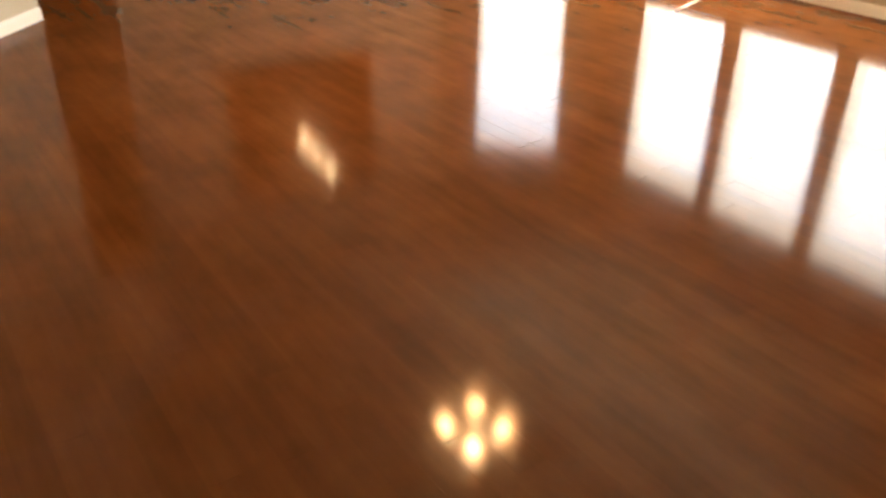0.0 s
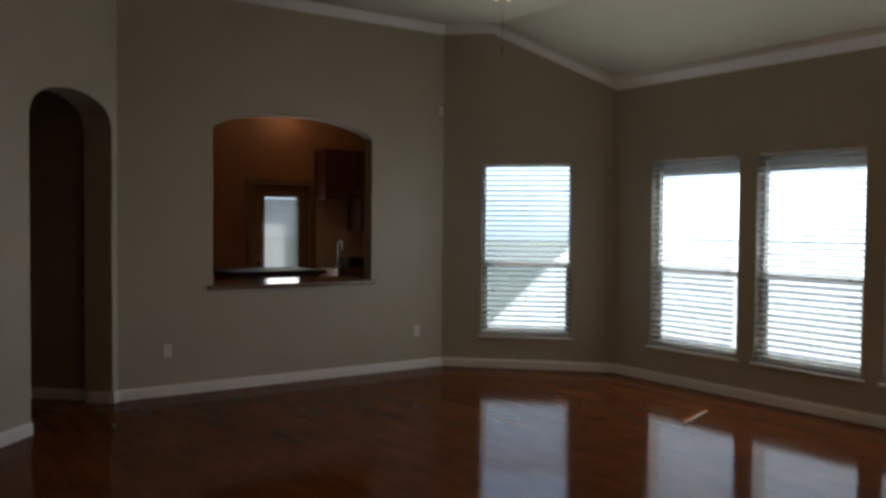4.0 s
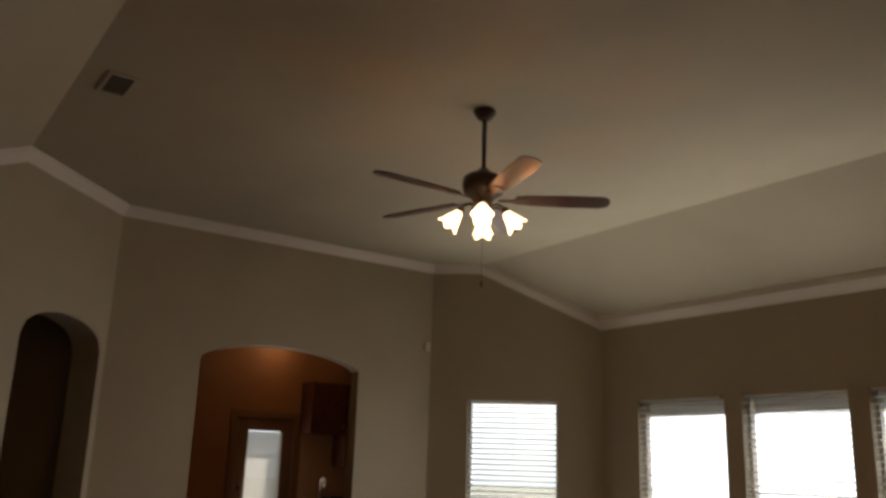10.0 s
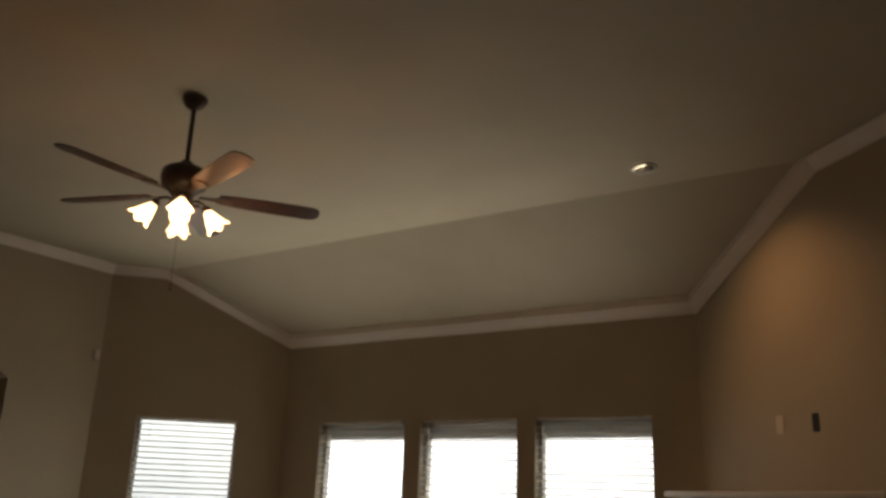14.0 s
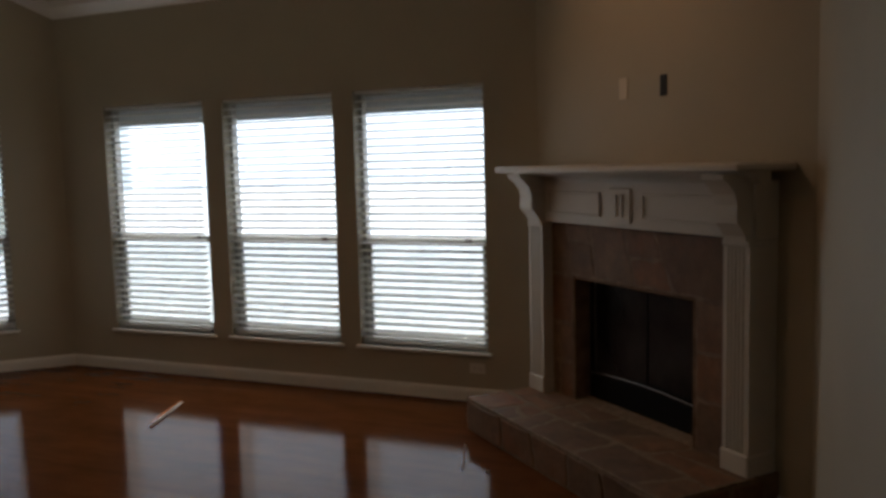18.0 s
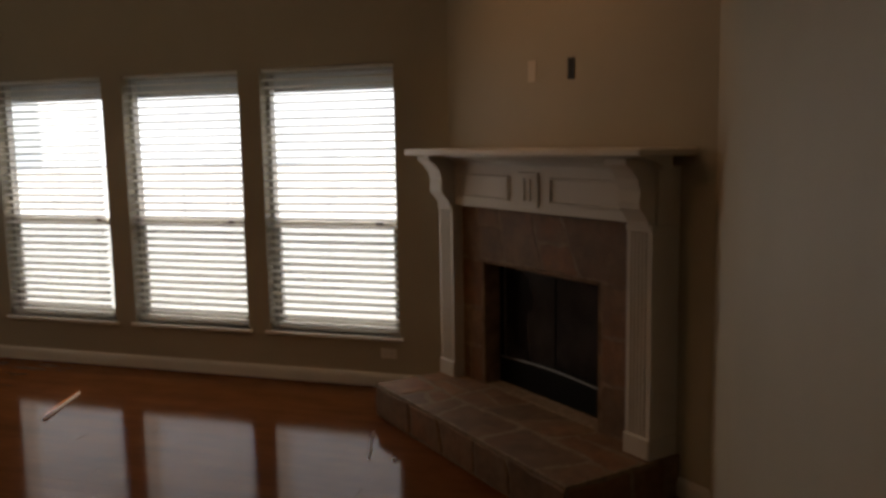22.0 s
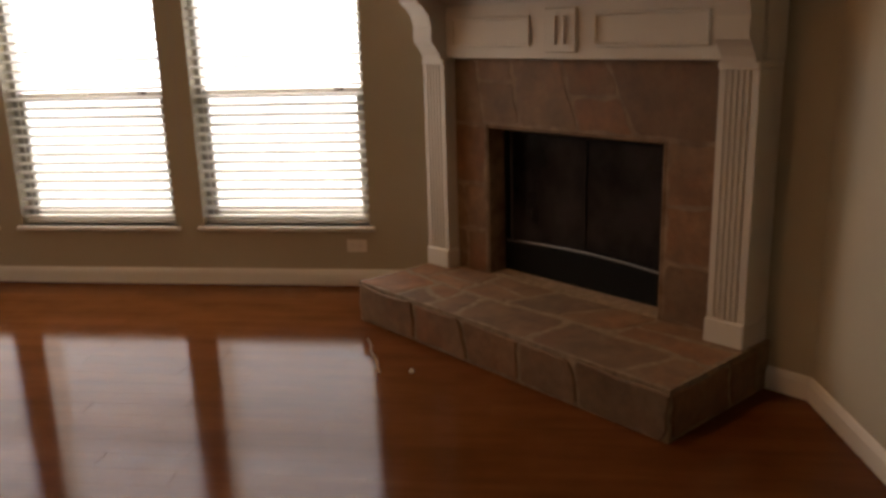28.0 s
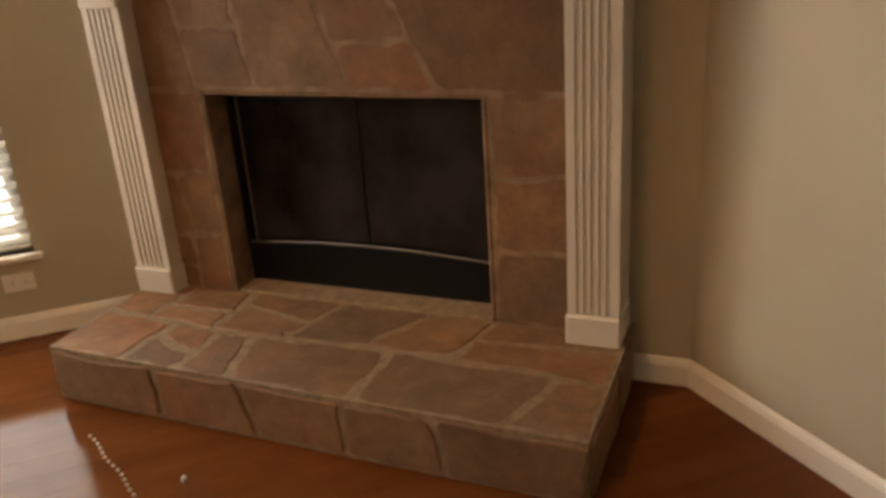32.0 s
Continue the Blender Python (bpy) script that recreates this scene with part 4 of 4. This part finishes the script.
def cabinet(name, m, w, d, h, doors, label, handle_top=False):
    c = thing(name, m, label, "cabinet", "dark kitchen cabinets")
    part("body", box(0, w, -d + 0.02, 0, 0, h, 0.002), CABINET_WOOD, c)
    each = w / doors
    for k in range(doors):
        dr = part("door", box(k * each + 0.004, (k + 1) * each - 0.004, -d, -d + 0.019, 0.005, h - 0.005, 0.003), CABINET_WOOD, c)
        rim = bmesh.new()
        x0, x1 = k * each + 0.004, (k + 1) * each - 0.004
        for q in ((x0, x0 + 0.06, 0.005, h - 0.005), (x1 - 0.06, x1, 0.005, h - 0.005), (x0 + 0.06, x1 - 0.06, 0.005, 0.065), (x0 + 0.06, x1 - 0.06, h - 0.065, h - 0.005)):
            bm_box(rim, q[0], q[1], -d - 0.008, -d, q[2], q[3], 0.002)
        part("door_rim", rim, CABINET_WOOD, dr)
        x = (k + 1) * each - 0.035 if k % 2 == 0 else k * each + 0.035
        z = h - 0.10 if handle_top else 0.10
        part("knob", lathe([(0, 0), (0.006, 0), (0.006, 0.015), (0.014, 0.022), (0.012, 0.03), (0, 0.032)], 12), STEEL, dr, "", pose(x, -d - 0.008, z, 90, 0, 0))
    return c


WM = frame_of(Vector((KX, 0)), Vector((0, 1)))
cabinet("wall_cabinet", WM @ pose(5.24, -0.001, 1.86), 0.52, 0.33, 0.68, 1, "dark stained wooden wall cabinet")
cabinet("wall_cabinet", WM @ pose(5.765, -0.001, 1.43), 0.58, 0.36, 1.11, 1, "tall dark stained wooden wall cabinet")
cabinet("base_cabinet", WM @ pose(5.30, -0.001, 0.0), 0.52, 0.60, 0.88, 1, "dark stained wooden base cabinet", True)
cabinet("base_cabinet", WM @ pose(5.825, -0.001, 0.0), 0.52, 0.60, 0.88, 1, "dark stained wooden base cabinet beside the wall", True)
solid("worktop", box(5.28, 6.36, -0.64, -0.001, 0.88, 0.92, 0.006), GRANITE, "brown granite worktop on the base cabinets", "worktop", kind="object", m=WM)
tap = thing("faucet", WM @ pose(5.46, -0.30, 0.92), "chrome gooseneck faucet on the worktop", "faucet")
part("base", lathe([(0, 0), (0.028, 0), (0.026, 0.02), (0.014, 0.03), (0.014, 0.05), (0, 0.05)], 16), STEEL, tap)
part("spout", tube([(0, 0, 0.04), (0, 0, 0.30)] + [(0, -0.07 + 0.07 * math.cos(math.pi * k / 8), 0.30 + 0.07 * math.sin(math.pi * k / 8)) for k in range(1, 9)] + [(0, -0.14, 0.25)], 0.011, 10), STEEL, tap)
part("lever", tube([(0.02, 0, 0.045), (0.07, 0, 0.07)], 0.006, 8), STEEL, tap)
hob = thing("countertop_griddle", WM @ pose(5.56, -0.12, 0.92), "low black countertop appliance on the worktop", "appliance")
part("body", box(0, 0.42, -0.30, 0, 0.012, 0.11, 0.015), BLACK_PLASTIC, hob)
part("lid", box(0.01, 0.41, -0.29, -0.01, 0.11, 0.135, 0.01), BLACK_PLASTIC, hob)
for x in (0.04, 0.38):
    for y in (-0.27, -0.03):
        part("foot", lathe([(0, 0), (0.014, 0), (0.014, 0.013), (0, 0.013)], 10), BLACK_PLASTIC, hob, "", pose(x, y, 0))

BACKSPLASH = painted("beige_backsplash", (0.58, 0.45, 0.32), 0.35, 30, 0.1, 0.08)
solid("backsplash", box(5.255, 6.36, -0.012, -0.001, 0.92, 1.86, 0.002), BACKSPLASH, "beige kitchen backsplash above the worktop", "backsplash", m=WM)
door_sky = new("door_light", bpy.data.lights.new("door_light", "AREA"))
door_sky.data.shape, door_sky.data.size, door_sky.data.size_y = "RECTANGLE", 0.44, 1.4
door_sky.data.energy, door_sky.data.color = 4.0, (1.0, 0.90, 0.78)
door_sky.matrix_world = DM @ pose(0.44, -0.03, 1.15, -90, 0, 0)

# counter under the pass-through and an island
cabinet("base_cabinet", frame_of(Vector((C1.x - 0.155, 2.55)), Vector((0, 1))) @ pose(1.85, 0, 0, 0, 0, 180) @ pose(0, -0.001, 0), 1.85, 0.58, 0.915, 3, "dark stained wooden base cabinets below the pass-through", True)
solid("worktop", box(C1.x - 0.78, C1.x - 0.20, 2.5, 4.5, 0.915, 0.957, 0.006), GRANITE, "glossy brown granite worktop below the pass-through", "worktop", kind="object")
isl = thing("kitchen_island", pose(-9.15, 3.35, 0), "dark kitchen island with a thick black top", "island")
part("body", box(-0.35, 0.25, 0.05, 1.10, 0, 0.955, 0.004), CABINET_WOOD, isl)
part("top", box(-0.42, 0.32, 0.0, 1.15, 0.955, 0.995, 0.012), BLACK_PLASTIC, isl, "polished black top")
kl = thing("kitchen_light", pose(-9.85, 4.72, 3.14, 0, 0, -8), "bronze kitchen ceiling track light with three lit bulbs", "ceiling light")
part("plate", lathe([(0, 0), (0.06, 0), (0.055, -0.02), (0, -0.025)], 20), BRONZE, kl)
part("bar", tube([(-0.62, 0, -0.03), (0.62, 0, -0.03)], 0.01, 8), BRONZE, kl)
for k in (-0.57, 0.0, 0.57):
    part("bulb", bulb_mesh, BULB, kl, "lit bulb", pose(k, 0, -0.03))
    klamp = new("kitchen_lamp", bpy.data.lights.new("kitchen_lamp", "POINT"))
    klamp.data.energy, klamp.data.color, klamp.data.shadow_soft_size = 0.30, (1.0, 0.60, 0.33), 0.03
    klamp.location = (-9.85 + 0.99 * k, 4.72 - 0.14 * k, 2.96)

# ---- hall behind the arched doorway ----
AM = frame_of(A0, C1 - A0)


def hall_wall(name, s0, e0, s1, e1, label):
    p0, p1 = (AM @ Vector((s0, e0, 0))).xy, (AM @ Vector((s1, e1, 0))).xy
    return wall(name, p0, p1, label, top=lambda s: 2.75, material=HALL_WALL_DIM)


hall_wall("wall_hall_back", ARCH - 1.95, 1.75, ARCH + 0.05, 1.75, "hall wall with its dim warm light put into the colour")
hall_wall("wall_hall_side", ARCH - 0.02, 1.75, ARCH - 0.02, 0.25, "hall wall with its dim warm light put into the colour")
hall_wall("wall_hall_end", ARCH - 1.95, 0.25, ARCH - 1.95, 1.75, "hall wall with its dim warm light put into the colour")
hb = [(AM @ Vector((q, e, 0))).xy for q, e in ((ARCH - 1.95, 1.75), (ARCH - 0.02, 1.75), (ARCH - 0.02, 0.26))]
sweep("baseboard_hall", [(p.x, p.y, 0) for p in hb], BASE, TRIM, "white hall baseboard", "baseboard")
for s in (ARCH - 1.165, ARCH - 0.085):
    q = [(AM @ Vector((s, e, 0))).xy for e in ((0.016, 0.234) if s < ARCH - 0.5 else (0.234, 0.016))]
    sweep("baseboard_reveal", [(p.x, p.y, 0) for p in q], BASE, TRIM, "short white baseboard in the arch", "baseboard")
solid("ceiling_hall", box(ARCH - 2.1, ARCH + 0.1, 0.252, 1.9, 2.75, 2.85), CEILING, "hall ceiling", "ceiling", m=AM)

# ---- small things on the floor ----
wand = thing("blind_wand", pose(-4.345, 5.328, 0.0, 0, 0, 19.8), "white plastic blind tilt wand lying on the floor", "blind wand")
part("rod", tube([(0, 0, 0.0075), (0, 0.52, 0.0075)], 0.0075, 6), PLASTIC, wand)
part("end_cap", tube([(0, 0.52, 0.0075), (0, 0.552, 0.0075)], 0.0068, 8), PLASTIC, wand)
beads = thing("bead_chain", pose(-2.278, 5.655, 0), "loose chain of small shiny beads on the floor by the hearth", "bead chain")
bead = mesh_of("bead", lathe([(0, 0.0), (0.004, 0.002), (0.006, 0.006), (0.004, 0.010), (0, 0.012)], 10), PLASTIC)
for k in range(14):
    part("bead", bead, PLASTIC, beads, m=pose(0.0105 * k + 0.004 * math.sin(k * 0.9), -0.029 * k, 0.0005))
solid("plastic_clip", lathe([(0, 0), (0.014, 0), (0.016, 0.006), (0.010, 0.014), (0.012, 0.02), (0, 0.022)], 12), PLASTIC, "small white plastic clip on the floor by the hearth", "plastic clip", kind="object", m=pose(-2.005, 5.293, 0) @ Matrix.Scale(0.68, 4))

# ---- floor planks ----
rnd = random.Random(11)
PW, PL = 0.10, 1.22


def room_span(y):
    xs = []
    for a, b in zip(LOOP, LOOP[1:] + LOOP[:1]):
        if (a.y - y) * (b.y - y) <= 0 and abs(a.y - b.y) > 1e-6:
            xs.append(a.x + (b.x - a.x) * (y - a.y) / (b.y - a.y))
    return (min(xs), max(xs)) if xs else None


plank_mesh = mesh_of("plank", box(0.0, PL - 0.002, 0.00015, PW - 0.00015, -0.011, 0.0, 0.00015), FLOOR_WOOD)
rest = bmesh.new()
made = 0
for row in range(int((YW + 0.05 - BACK) / PW) + 1):
    y = BACK + row * PW
    spans = [q for q in (room_span(max(BACK + 0.001, y)), room_span(min(YW - 0.001, y + PW))) if q]
    x0, x1 = min(q[0] for q in spans) - 0.05, max(q[1] for q in spans) + 0.05
    if SOUTH < y < 1.75:
        x0 = min(x0, -8.6)
    x = x0 - rnd.uniform(0.0, PL)
    while x < x1:
        a, b = max(x, x0), min(x + PL, x1)
        if b - a > 0.03:
            if -4.6 < (a + b) / 2 and made < 300 and y > 0.1:
                me = plank_mesh if b - a > PL - 1e-4 else mesh_of("plank", box(0.0, b - a - 0.001, 0.00015, PW - 0.00015, -0.011, 0.0, 0.00015), FLOOR_WOOD)
                part("plank", me, FLOOR_WOOD, floor, m=pose(a, y, 0))
                made += 1
            else:
                bm_box(rest, a, b - 0.0003, y + 0.0001, y + PW - 0.0001, -0.011, 0.0)
        x += PL
part("planks_beyond", rest, FLOOR_WOOD_FAR, floor)["kind"] = "stuff"
